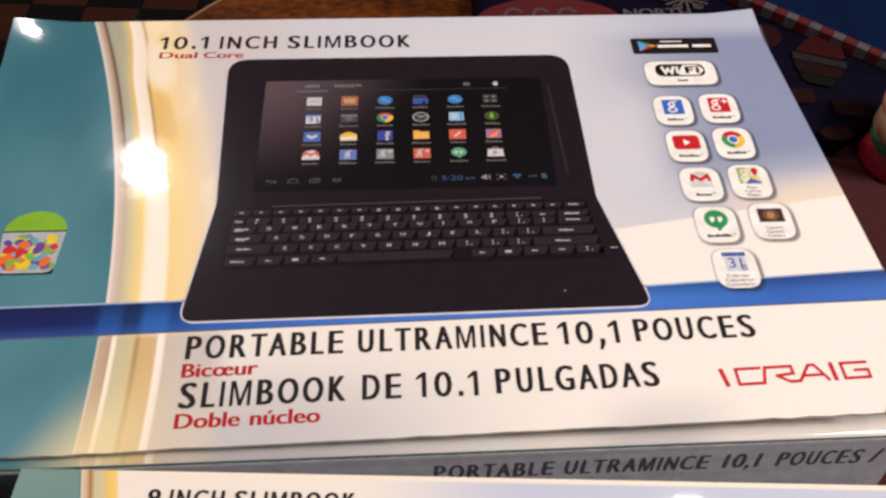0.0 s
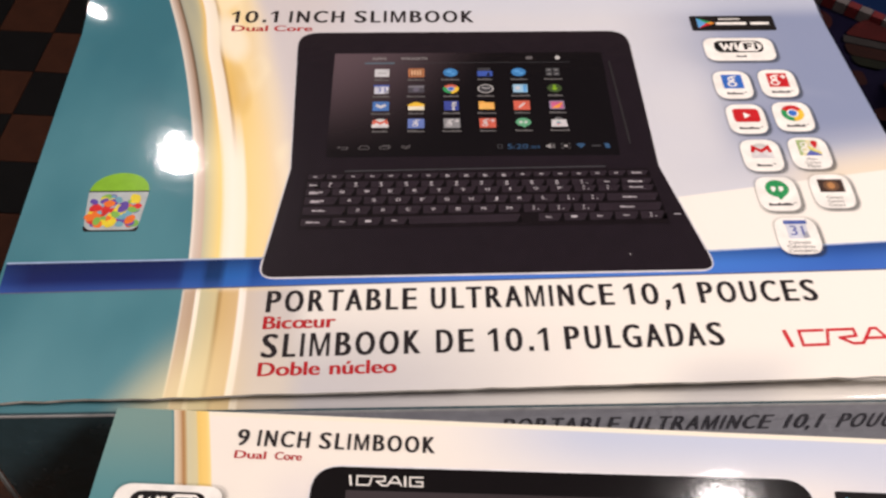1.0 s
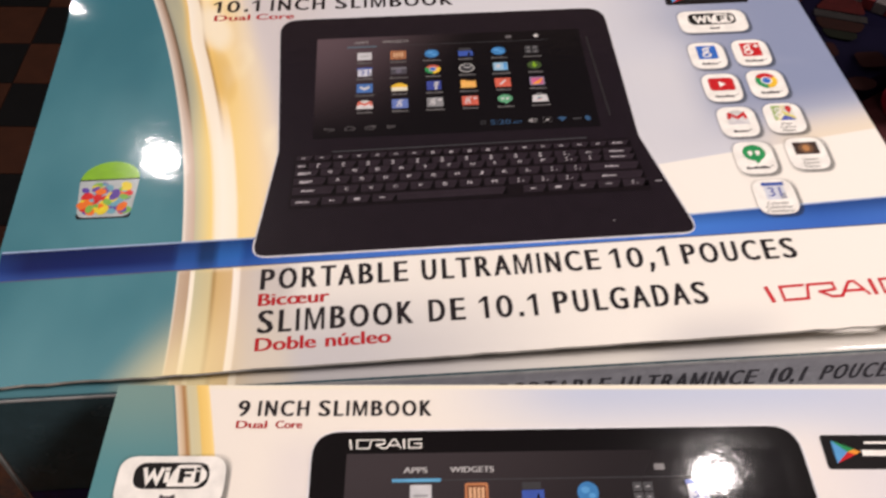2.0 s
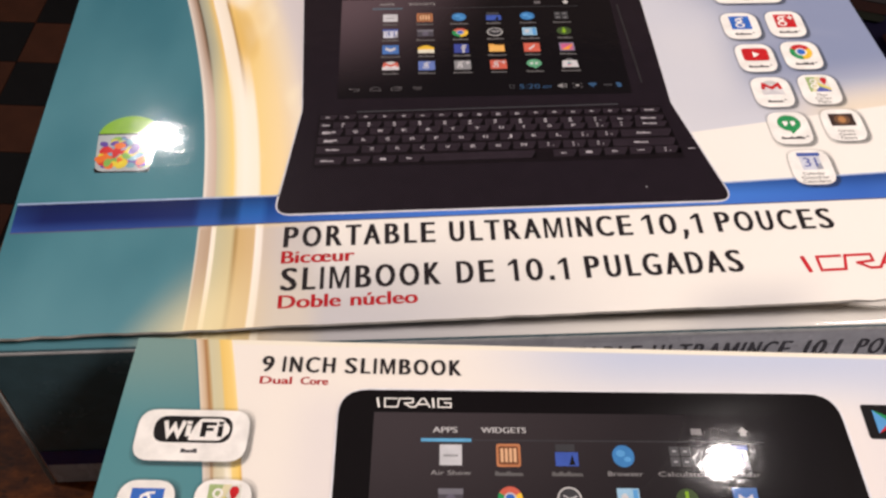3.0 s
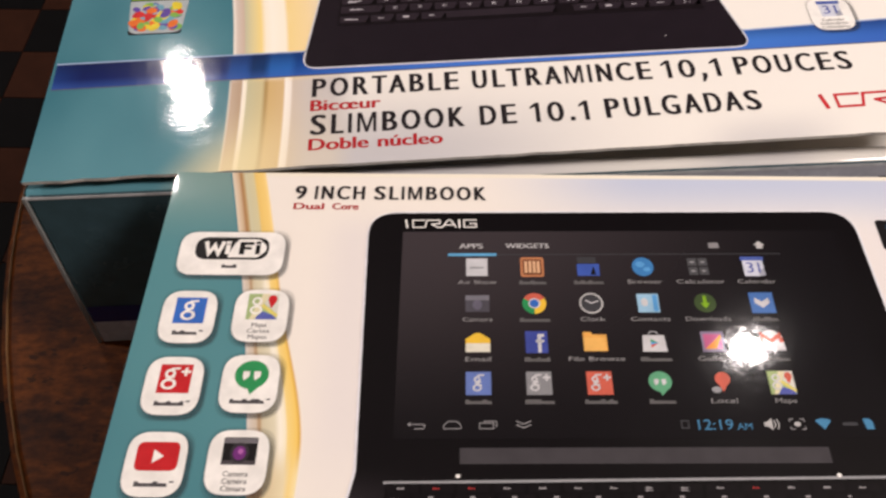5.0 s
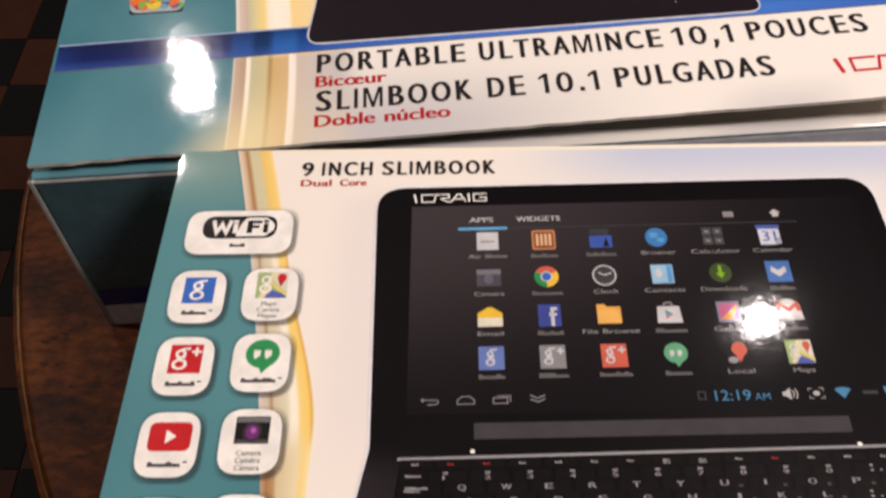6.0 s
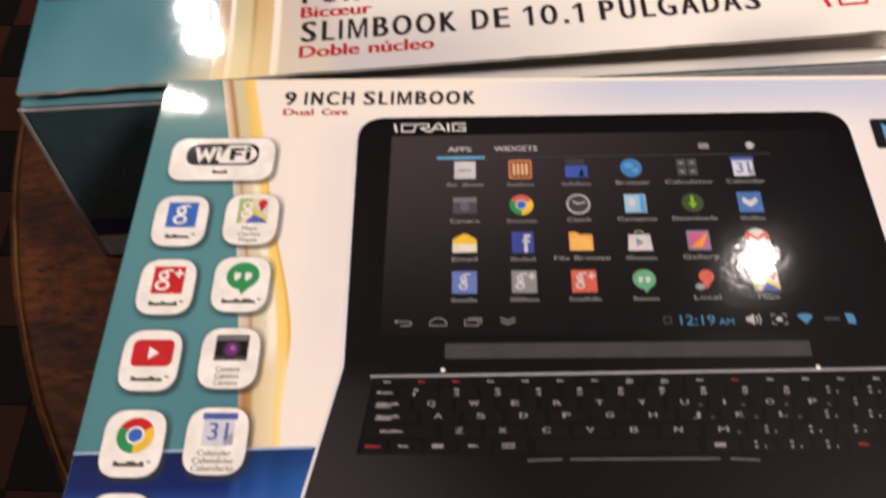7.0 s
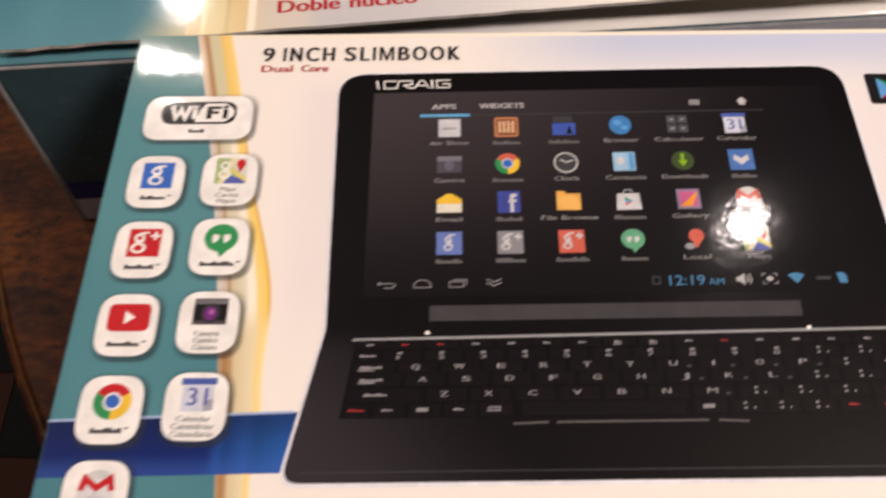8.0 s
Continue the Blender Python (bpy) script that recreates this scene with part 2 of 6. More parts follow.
def small_art():
    """Cover artwork of the smaller carton."""
    m, t, b = tree("small_cover_print")
    x, y = axes(t)
    d = calc(t, "ADD", y, 0.125)
    edge = calc(t, "ADD", calc(t, "MULTIPLY_ADD", calc(t, "MULTIPLY", d, d), -0.55, 0.0432), calc(t, "MULTIPLY", d, -0.12))
    u = calc(t, "SUBTRACT", x, edge)
    swell = calc(t, "MULTIPLY", span(t, y, -0.128, -0.096), calc(t, "SUBTRACT", 1.0, span(t, y, -0.096, -0.050)))
    wide = calc(t, "ADD", calc(t, "MULTIPLY_ADD", swell, 0.0038, 0.0122), calc(t, "MULTIPLY", calc(t, "SUBTRACT", 1.0, span(t, y, -0.155, -0.130)), -0.0032))
    f = calc(t, "DIVIDE", u, wide)
    top = offset_ramp(t, f, [(-0.02, TEAL), (0.0, (0.72, 0.61, 0.47)), (0.14, (0.62, 0.46, 0.30)), (0.24, (0.38, 0.19, 0.07)), (0.30, (0.50, 0.34, 0.16)), (0.36, (0.60, 0.56, 0.37)), (0.60, (0.64, 0.57, 0.34)), (0.66, (0.80, 0.55, 0.16)), (0.88, (0.88, 0.62, 0.20)), (0.97, (0.90, 0.68, 0.30)), (1.0, CREAM)], -0.1, 1.2)
    middle = offset_ramp(t, f, [(-0.02, TEAL), (0.0, (0.66, 0.60, 0.54)), (0.16, (0.60, 0.50, 0.38)), (0.22, (0.44, 0.27, 0.14)), (0.28, (0.62, 0.55, 0.38)), (0.50, (0.72, 0.66, 0.48)), (0.60, (0.92, 0.86, 0.72)), (0.69, (0.90, 0.82, 0.62)), (0.74, (0.88, 0.66, 0.24)), (0.90, (0.88, 0.60, 0.15)), (0.95, (0.70, 0.40, 0.07)), (1.0, CREAM)], -0.1, 1.2)
    foot = offset_ramp(t, f, [(-0.02, TEAL), (0.0, (0.50, 0.34, 0.20)), (0.12, (0.38, 0.20, 0.08)), (0.26, (0.46, 0.28, 0.13)), (0.34, (0.66, 0.54, 0.33)), (0.72, (0.78, 0.67, 0.43)), (0.84, (0.88, 0.66, 0.25)), (0.97, (0.89, 0.74, 0.40)), (1.0, CREAM)], -0.1, 1.2)
    ribbon = mix(t, span(t, y, -0.112, -0.100), foot, mix(t, span(t, y, -0.052, -0.030), middle, top))
    teal = mix(t, span(t, noise_of(t, 7.0, 2.0), 0.3, 0.7), TEAL_DARK, (0.09, 0.25, 0.275))
    teal = mix(t, calc(t, "MULTIPLY", span(t, y, -0.035, 0.0), 0.6), teal, (0.26, 0.36, 0.30))
    left = mix(t, span(t, u, -0.0012, 0.0), teal, ribbon)
    white = mix(t, calc(t, "MULTIPLY", span(t, x, 0.10, 0.17), span(t, y, -0.03, -0.002)), (0.85, 0.79, 0.71), (0.52, 0.57, 0.70))
    white = mix(t, calc(t, "MULTIPLY", span(t, x, 0.23, 0.27), 0.6), white, (0.55, 0.58, 0.68))
    white = mix(t, calc(t, "MULTIPLY", calc(t, "MULTIPLY", span(t, x, 0.050, 0.066), span(t, y, -0.13, -0.09)), calc(t, "MULTIPLY_ADD", span(t, y, -0.030, -0.012), -0.45, 0.45)), white, (0.70, 0.65, 0.67))
    white = mix(t, span(t, y, -0.0022, -0.0012), white, (0.86, 0.80, 0.66))
    t.links.new(mix(t, span(t, calc(t, "SUBTRACT", u, wide), -0.0004, 0.0006), left, white), b.inputs["Base Color"])
    # a shallow dish at the corner by the fold
    off = calc(t, "SUBTRACT", x, 0.013)
    near = calc(t, "SUBTRACT", 1.0, span(t, calc(t, "ABSOLUTE", off), 0.010, 0.022))
    gloss_finish(t, b, 0.142, 0.034, calc(t, "MULTIPLY", calc(t, "MULTIPLY", calc(t, "MULTIPLY", off, off), 0.62), near))
    return m


def band_ink(name, lo, hi, stops, y0, rise, tall, bend=False):
    """The printed blue band, darker along its upper edge, with the ribbons showing through."""
    m, t, b = tree(name)
    x, y = axes(t)
    f = calc(t, "DIVIDE", calc(t, "SUBTRACT", x, lo), hi - lo)
    c = ramp(t, f, stops)
    v = calc(t, "DIVIDE", calc(t, "SUBTRACT", y, calc(t, "MULTIPLY_ADD", calc(t, "SUBTRACT", x, lo), rise, y0)), tall)
    c = mix(t, calc(t, "MULTIPLY", span(t, v, 0.25, 0.98), 0.62), c, (0.006, 0.012, 0.055))
    c = mix(t, calc(t, "MULTIPLY", calc(t, "SUBTRACT", 1.0, span(t, v, 0.02, 0.40)), 0.30), c, (0.06, 0.15, 0.55))
    t.links.new(c, b.inputs["Base Color"])
    gloss_finish(t, b, 0.15, 0.042, lid_bend(t, y) if bend else None)
    return m


BAND_LARGE = [(0.0, (0.014, 0.045, 0.21)), (0.035, (0.006, 0.014, 0.10)), (0.14, (0.006, 0.016, 0.115)), (0.186, (0.007, 0.022, 0.13)), (0.192, (0.016, 0.075, 0.30)), (0.209, (0.016, 0.075, 0.30)), (0.214, (0.006, 0.034, 0.13)), (0.229, (0.007, 0.040, 0.15)),
              (0.233, (0.022, 0.12, 0.42)), (0.254, (0.024, 0.125, 0.44)), (0.262, (0.012, 0.065, 0.28)), (0.30, (0.026, 0.11, 0.42)), (0.45, (0.06, 0.19, 0.62)), (0.75, (0.055, 0.18, 0.58)), (0.88, (0.040, 0.125, 0.46)), (1.0, (0.06, 0.16, 0.5))]
BAND_SMALL = [(0.0, (0.007, 0.018, 0.11)), (0.128, (0.007, 0.020, 0.13)), (0.136, (0.015, 0.065, 0.28)), (0.142, (0.010, 0.050, 0.20)), (0.158, (0.020, 0.085, 0.32)), (0.166, (0.012, 0.070, 0.25)), (0.190, (0.020, 0.10, 0.36)), (0.30, (0.03, 0.12, 0.45)), (1.0, (0.05, 0.16, 0.5))]


def screen_ink(name, x0, y0, x1, y1, tone, reach):
    m, t, b = tree(name)
    x, y = axes(t)
    f = calc(t, "MULTIPLY", calc(t, "SUBTRACT", 1.0, span(t, calc(t, "MULTIPLY_ADD", y, -0.45, x), x0 - 0.45 * y1, x0 - 0.45 * y1 + reach * (x1 - x0))), span(t, y, y0 - 0.1 * (y1 - y0), y1))
    t.links.new(mix(t, f, (0.0058, 0.0048, 0.0062), tone), b.inputs["Base Color"])
    gloss_finish(t, b, 0.16, 0.042, slack_bend(t))
    return m


def wood():
    """Burled, varnished wood with dark flecks."""
    m, t, b = tree("varnished_table_wood")
    g = noise_of(t, 9.0, 5.0, 0.6, (1.0, 2.6, 1.0))
    f = noise_of(t, 75.0, 4.0, 0.65, (1.6, 3.2, 1.0))
    c = ramp(t, calc(t, "MULTIPLY_ADD", f, 0.45, calc(t, "MULTIPLY", g, 0.6)), [(0.38, (0.018, 0.0040, 0.001)), (0.5, (0.066, 0.0165, 0.0022)), (0.62, (0.155, 0.043, 0.0055)), (0.74, (0.036, 0.0088, 0.0015))])
    fleck = span(t, noise_of(t, 130.0, 2.0, 0.5, (1.0, 1.8, 1.0)), 0.63, 0.70)
    c = mix(t, calc(t, "MULTIPLY", fleck, 0.8), c, (0.018, 0.006, 0.002))
    t.links.new(c, b.inputs["Base Color"])
    put(t, calc(t, "MULTIPLY_ADD", noise_of(t, 30.0), 0.2, 0.36), b.inputs["Roughness"])
    b.inputs["Specular IOR Level"].default_value = 0.10
    bump = node(t, "ShaderNodeBump", Strength=0.2, Distance=0.001)
    t.links.new(f, bump.inputs["Height"])
    t.links.new(bump.outputs[0], b.inputs["Normal"])
    return m


WHITE = (0.86, 0.83, 0.78)
BOARD = plain("raw_board_edge", (0.74, 0.70, 0.64), 0.8)
WOOD = wood()

# ---- mesh helpers ----


def part(name, bm, material, parent, label="", smooth=False):
    me = bpy.data.meshes.new(name)
    bm.to_mesh(me)
    bm.free()
    me.materials.append(material)
    if smooth:
        for f in me.polygons:
            f.use_smooth = True
    ob = new(name, me)
    ob.parent = parent
    return tagged(ob, label=label)


def thing(name, label, category, place=None, group="", kind=""):
    ob = new(name)
    ob.empty_display_size = 0.02
    if place is not None:
        ob.matrix_basis = place
    return tagged(ob, label, category, group, kind)


def poly(points, z, bm=None):
    bm = bm or bmesh.new()
    bm.faces.new([bm.verts.new((x, y, z)) for x, y in points])
    return bm


def rounded(points, radii, n=6):
    """The corners of a polygon, rounded off."""
    out = []
    k = len(points)
    for i in range(k):
        p, a, c = Vector(points[i]), Vector(points[i - 1]), Vector(points[(i + 1) % k])
        r = radii[i] if hasattr(radii, "__len__") else radii
        if r <= 0:
            out.append(tuple(p))
            continue
        da, dc = (a - p).normalized(), (c - p).normalized()
        s, e = p + da * r, p + dc * r
        for j in range(n + 1):
            w = j / n
            q = s * (1 - w) ** 2 + p * (2 * w * (1 - w)) + e * w * w
            out.append((q.x, q.y))
    return out


def box2(x0, y0, x1, y1):
    return [(x0, y0), (x1, y0), (x1, y1), (x0, y1)]


def rbox(cx, cy, w, h, r):
    return rounded(box2(cx - w / 2, cy - h / 2, cx + w / 2, cy + h / 2), r)


def disc(cx, cy, rx, ry, n=24, a0=0, a1=360):
    pts = [(cx + rx * math.cos(radians(a0 + (a1 - a0) * i / n)), cy + ry * math.sin(radians(a0 + (a1 - a0) * i / n))) for i in range(n + (a1 - a0 < 360))]
    return pts + ([(cx, cy)] if a1 - a0 < 360 else [])


def stroke(points, w, z, bm=None):
    """A drawn line of width w, mitred at its bends."""
    bm = bm or bmesh.new()
    pts = [Vector(p) for p in points]
    closed = (pts[0] - pts[-1]).length < 1e-7
    if closed:
        pts.pop()
    n, pairs = len(pts), []
    for i, p in enumerate(pts):
        a = (p - pts[i - 1]).normalized() if i or closed else None
        c = (pts[(i + 1) % n] - p).normalized() if i < n - 1 or closed else None
        a, c = a or c, c or a
        na, nc = Vector((-a.y, a.x)), Vector((-c.y, c.x))
        m = na + nc
        m = m.normalized() * (w / 2) / max(0.45, m.normalized().dot(na)) if m.length > 1e-6 else na * w / 2
        e = Vector((0, 0)) if closed or 0 < i < n - 1 else (-c if i == 0 else a) * w * 0.4
        pairs.append((bm.verts.new((p.x + m.x + e.x, p.y + m.y + e.y, z)), bm.verts.new((p.x - m.x + e.x, p.y - m.y + e.y, z))))
    for i in range(n if closed else n - 1):
        (a, b), (c, d) = pairs[i], pairs[(i + 1) % n]
        bm.faces.new((a, b, d, c))
    return bm


def slab(bm, x0, y0, z0, x1, y1, z1):
    m = Matrix.Translation(((x0 + x1) / 2, (y0 + y1) / 2, (z0 + z1) / 2)) @ Matrix.Diagonal((x1 - x0, y1 - y0, z1 - z0, 1))
    bmesh.ops.create_cube(bm, size=1, matrix=m)
    return bm


def letters(body, spaced=1.0):
    cu = bpy.data.curves.new("lettering", "FONT")
    cu.body, cu.resolution_u, cu.size, cu.space_character = body, 3, 1.0, spaced
    ob = bpy.data.objects.new("lettering", cu)
    me = bpy.data.meshes.new_from_object(ob)
    bpy.data.objects.remove(ob)
    bm = bmesh.new()
    bm.from_mesh(me)
    bpy.data.meshes.remove(me)
    return bm


_h = letters("H")
CAP = max(v.co.y for v in _h.verts)
_h.free()


def lettering(body, x0, y0, width, cap, z, weight=0.0, into=None, skew=0.0, centre=False, rise=0.0, spaced=1.0):
    """Lettering with its left end at x0, its base line at y0, its width and the height of its capitals; weight: how much bolder, in capitals' heights."""
    out = into or bmesh.new()
    for k in ((0.0,) if weight <= 0 else (-0.5, 0.5)):
        bm = letters(body, spaced)
        lo, hi = min(v.co.x for v in bm.verts), max(v.co.x for v in bm.verts)
        bold = weight * cap
        kx, ky = (width - bold) / (hi - lo), cap / CAP
        for v in bm.verts:
            h = v.co.y * ky
            x = x0 + (v.co.x - lo) * kx + skew * h - (width / 2 if centre else 0) + (k + 0.5) * bold
            v.co = (x, y0 + h + rise * (x - x0), z + 0.000004 * k)
        me = bpy.data.meshes.new("lettering")
        bm.to_mesh(me)
        bm.free()
        out.from_mesh(me)
        bpy.data.meshes.remove(me)
    return out


def numeral(name, point, x0, y0, w, cap, z, weight, material, parent):
    """The figures 1, 0, a point or comma, and 1, each with a flagged one as on the cover."""
    for k in (0.0, 0.84):
        a, t = x0 + k * w, 0.075 * w
        part(name, poly([(a + 0.09 * w, y0), (a + 0.09 * w + t, y0), (a + 0.09 * w + t, y0 + cap), (a + 0.10 * w, y0 + cap), (a, y0 + 0.80 * cap), (a, y0 + 0.68 * cap), (a + 0.09 * w, y0 + 0.80 * cap)], z), material, parent)
    part(name, lettering("0", x0 + 0.29 * w, y0, 0.29 * w, cap, z, 0.6 * weight), material, parent)
    c, h = x0 + 0.68 * w, 0.08 * w
    part(name, poly([(c, y0), (c + h, y0), (c + h, y0 + 1.1 * h), (c, y0 + 1.1 * h)] if point == "." else [(c - 0.3 * h, y0 - 1.4 * h), (c + 0.3 * h, y0 - 1.4 * h), (c + h, y0), (c + h, y0 + 1.1 * h), (c, y0 + 1.1 * h), (c, y0)], z), material, parent)


# left bearing, drawn width and advance of each capital, in thousandths of the type size
CAPITALS = {"A": (12, 640, 667), "B": (76, 552, 667), "C": (46, 634, 722), "D": (80, 594, 722), "E": (84, 532, 667), "G": (46, 654, 778), "H": (78, 566, 722), "I": (76, 134, 278), "K": (78, 580, 667), "L": (78, 458, 556),
            "M": (74, 684, 833), "N": (76, 570, 722), "O": (40, 698, 778), "P": (82, 536, 667), "R": (84, 594, 722), "S": (48, 570, 667), "T": (18, 580, 611), "U": (80, 562, 722), "9": (44, 470, 556)}


def capitals(body, x0, x1, y0, cap, z, weight, rise=0.0, track=48):
    """A word in capitals between x0 and x1, set with even grotesque widths."""
    at, places = 0.0, []
    for c in body:
        left, wide, step = CAPITALS[c]
        places.append((c, at + left, wide))
        at += step + track
    first, last = places[0][1], places[-1][1] + places[-1][2]
    k = (x1 - x0) / (last - first)
    bm = bmesh.new()
    for c, a, w in places:
        x = x0 + (a - first) * k
        if c == "M":
            t = 0.165
            form = [(0, 0), (t, 0), (t, 0.74), (0.5 - 0.46 * t, 0), (0.5 + 0.46 * t, 0), (1 - t, 0.74), (1 - t, 0), (1, 0), (1, 1), (1 - 1.4 * t, 1), (0.5, 0.25), (1.4 * t, 1), (0, 1)]
            poly([(x + p * w * k, y0 + q * cap + rise * (x - x0 + p * w * k)) for p, q in form], z, bm)
            continue
        lettering(c, x, y0 + rise * (x - x0), w * k, cap, z, 0.0 if c == "I" else weight, bm, rise=rise)
    return bm


def heading(name, words, y0, cap, z, weight, material, parent, rise=0.0):
    """A line of words, each at its own left and right end."""
    x = words[0][1]
    for body, a, b in words:
        y = y0 + rise * (a - x)
        if body[:2] == "10":
            numeral(name, body[2], a, y, b - a, cap, z, weight, material, parent)
        elif name == "subtitle":
            part(name, lettering(body, a, y, b - a, cap, z, weight, rise=rise), material, parent)
        else:
            part(name, capitals(body, a, b, y, cap, z, weight, rise), material, parent)


def word_bars(cx, cy, width, cap, z, n, seed=0, bm=None):
    """A plain bar in place of a small word, as high as its small letters, with the taller ones standing out."""
    bm = bm or bmesh.new()
    rnd, step, x = random.Random(seed * 31 + n), width / n, cx - width / 2
    low = cy - cap / 2
    edge = [(x, low), (x + width, low)]
    for i in reversed(range(n)):
        h = low + cap * (1.0 if i == 0 or rnd.random() < 0.28 else 0.66)
        edge += [(x + (i + 0.72) * step, h), (x + (i + 0.08) * step, h)]
    poly(edge, z, bm)
    return bm


L1, L2, L3, L4, L5 = 0.00006, 0.00012, 0.00018, 0.00024, 0.00030


# ---- printed picture elements ----
def printed(name, pts, z, material, parent, label=""):
    return part(name, poly(pts, z), material, parent, label)


def bars(rows, z):
    """Plain bars in place of small lettering: centre x, centre y, width, height."""
    bm = bmesh.new()
    for cx, cy, w, h in rows:
        poly(box2(cx - w / 2, cy - h / 2, cx + w / 2, cy + h / 2), z, bm)
    return bm


def shade_ink():
    m, t, b = tree("printed_drop_shade")
    mixer, clear = t.nodes.new("ShaderNodeMixShader"), t.nodes.new("ShaderNodeBsdfTransparent")
    b.inputs["Base Color"].default_value = (0.05, 0.06, 0.07, 1)
    mixer.inputs[0].default_value = 0.15
    t.links.new(clear.outputs[0], mixer.inputs[1])
    t.links.new(b.outputs[0], mixer.inputs[2])
    t.links.new(mixer.outputs[0], t.nodes["Material Output"].inputs[0])
    b.inputs["Roughness"].default_value = 0.2
    return m


SHADE = shade_ink()
BLACK, PALE, RED = ink("black", (0.012, 0.011, 0.012)), ink("white", WHITE), ink("red", (0.52, 0.02, 0.025))
WHITE_INK, RED_INK = PALE, RED
BLUE, GREEN, YELLOW, GREY = ink("blue", (0.04, 0.14, 0.50)), ink("green", (0.03, 0.27, 0.09)), ink("yellow", (0.80, 0.50, 0.05)), ink("grey", (0.30, 0.30, 0.31))
SKYBLUE, ORANGE, PURPLE, DARKGREY = ink("sky_blue", (0.10, 0.32, 0.62)), ink("orange", (0.80, 0.30, 0.04)), ink("purple", (0.16, 0.03, 0.18)), ink("dark_grey", (0.05, 0.05, 0.055))
CAPTION = ink("caption", (0.17, 0.16, 0.155))
FAINT = ink("faint_caption", (0.36, 0.34, 0.32))
HEADING = ink("heading", (0.022, 0.018, 0.020))
CRIMSON = ink("crimson", (0.42, 0.016, 0.022))
LIME = ink("lime", (0.22, 0.42, 0.02))


SOFT = {"blue_tile": ink("soft_blue", (0.13, 0.19, 0.46)), "red_tile": ink("soft_red", (0.58, 0.12, 0.08)), "grey_tile": ink("soft_grey", (0.24, 0.24, 0.25)), "bubble": ink("soft_green", (0.12, 0.36, 0.20)), "pin": ink("soft_pin", (0.46, 0.10, 0.07)),
        "light": ink("soft_white", (0.58, 0.57, 0.58))}


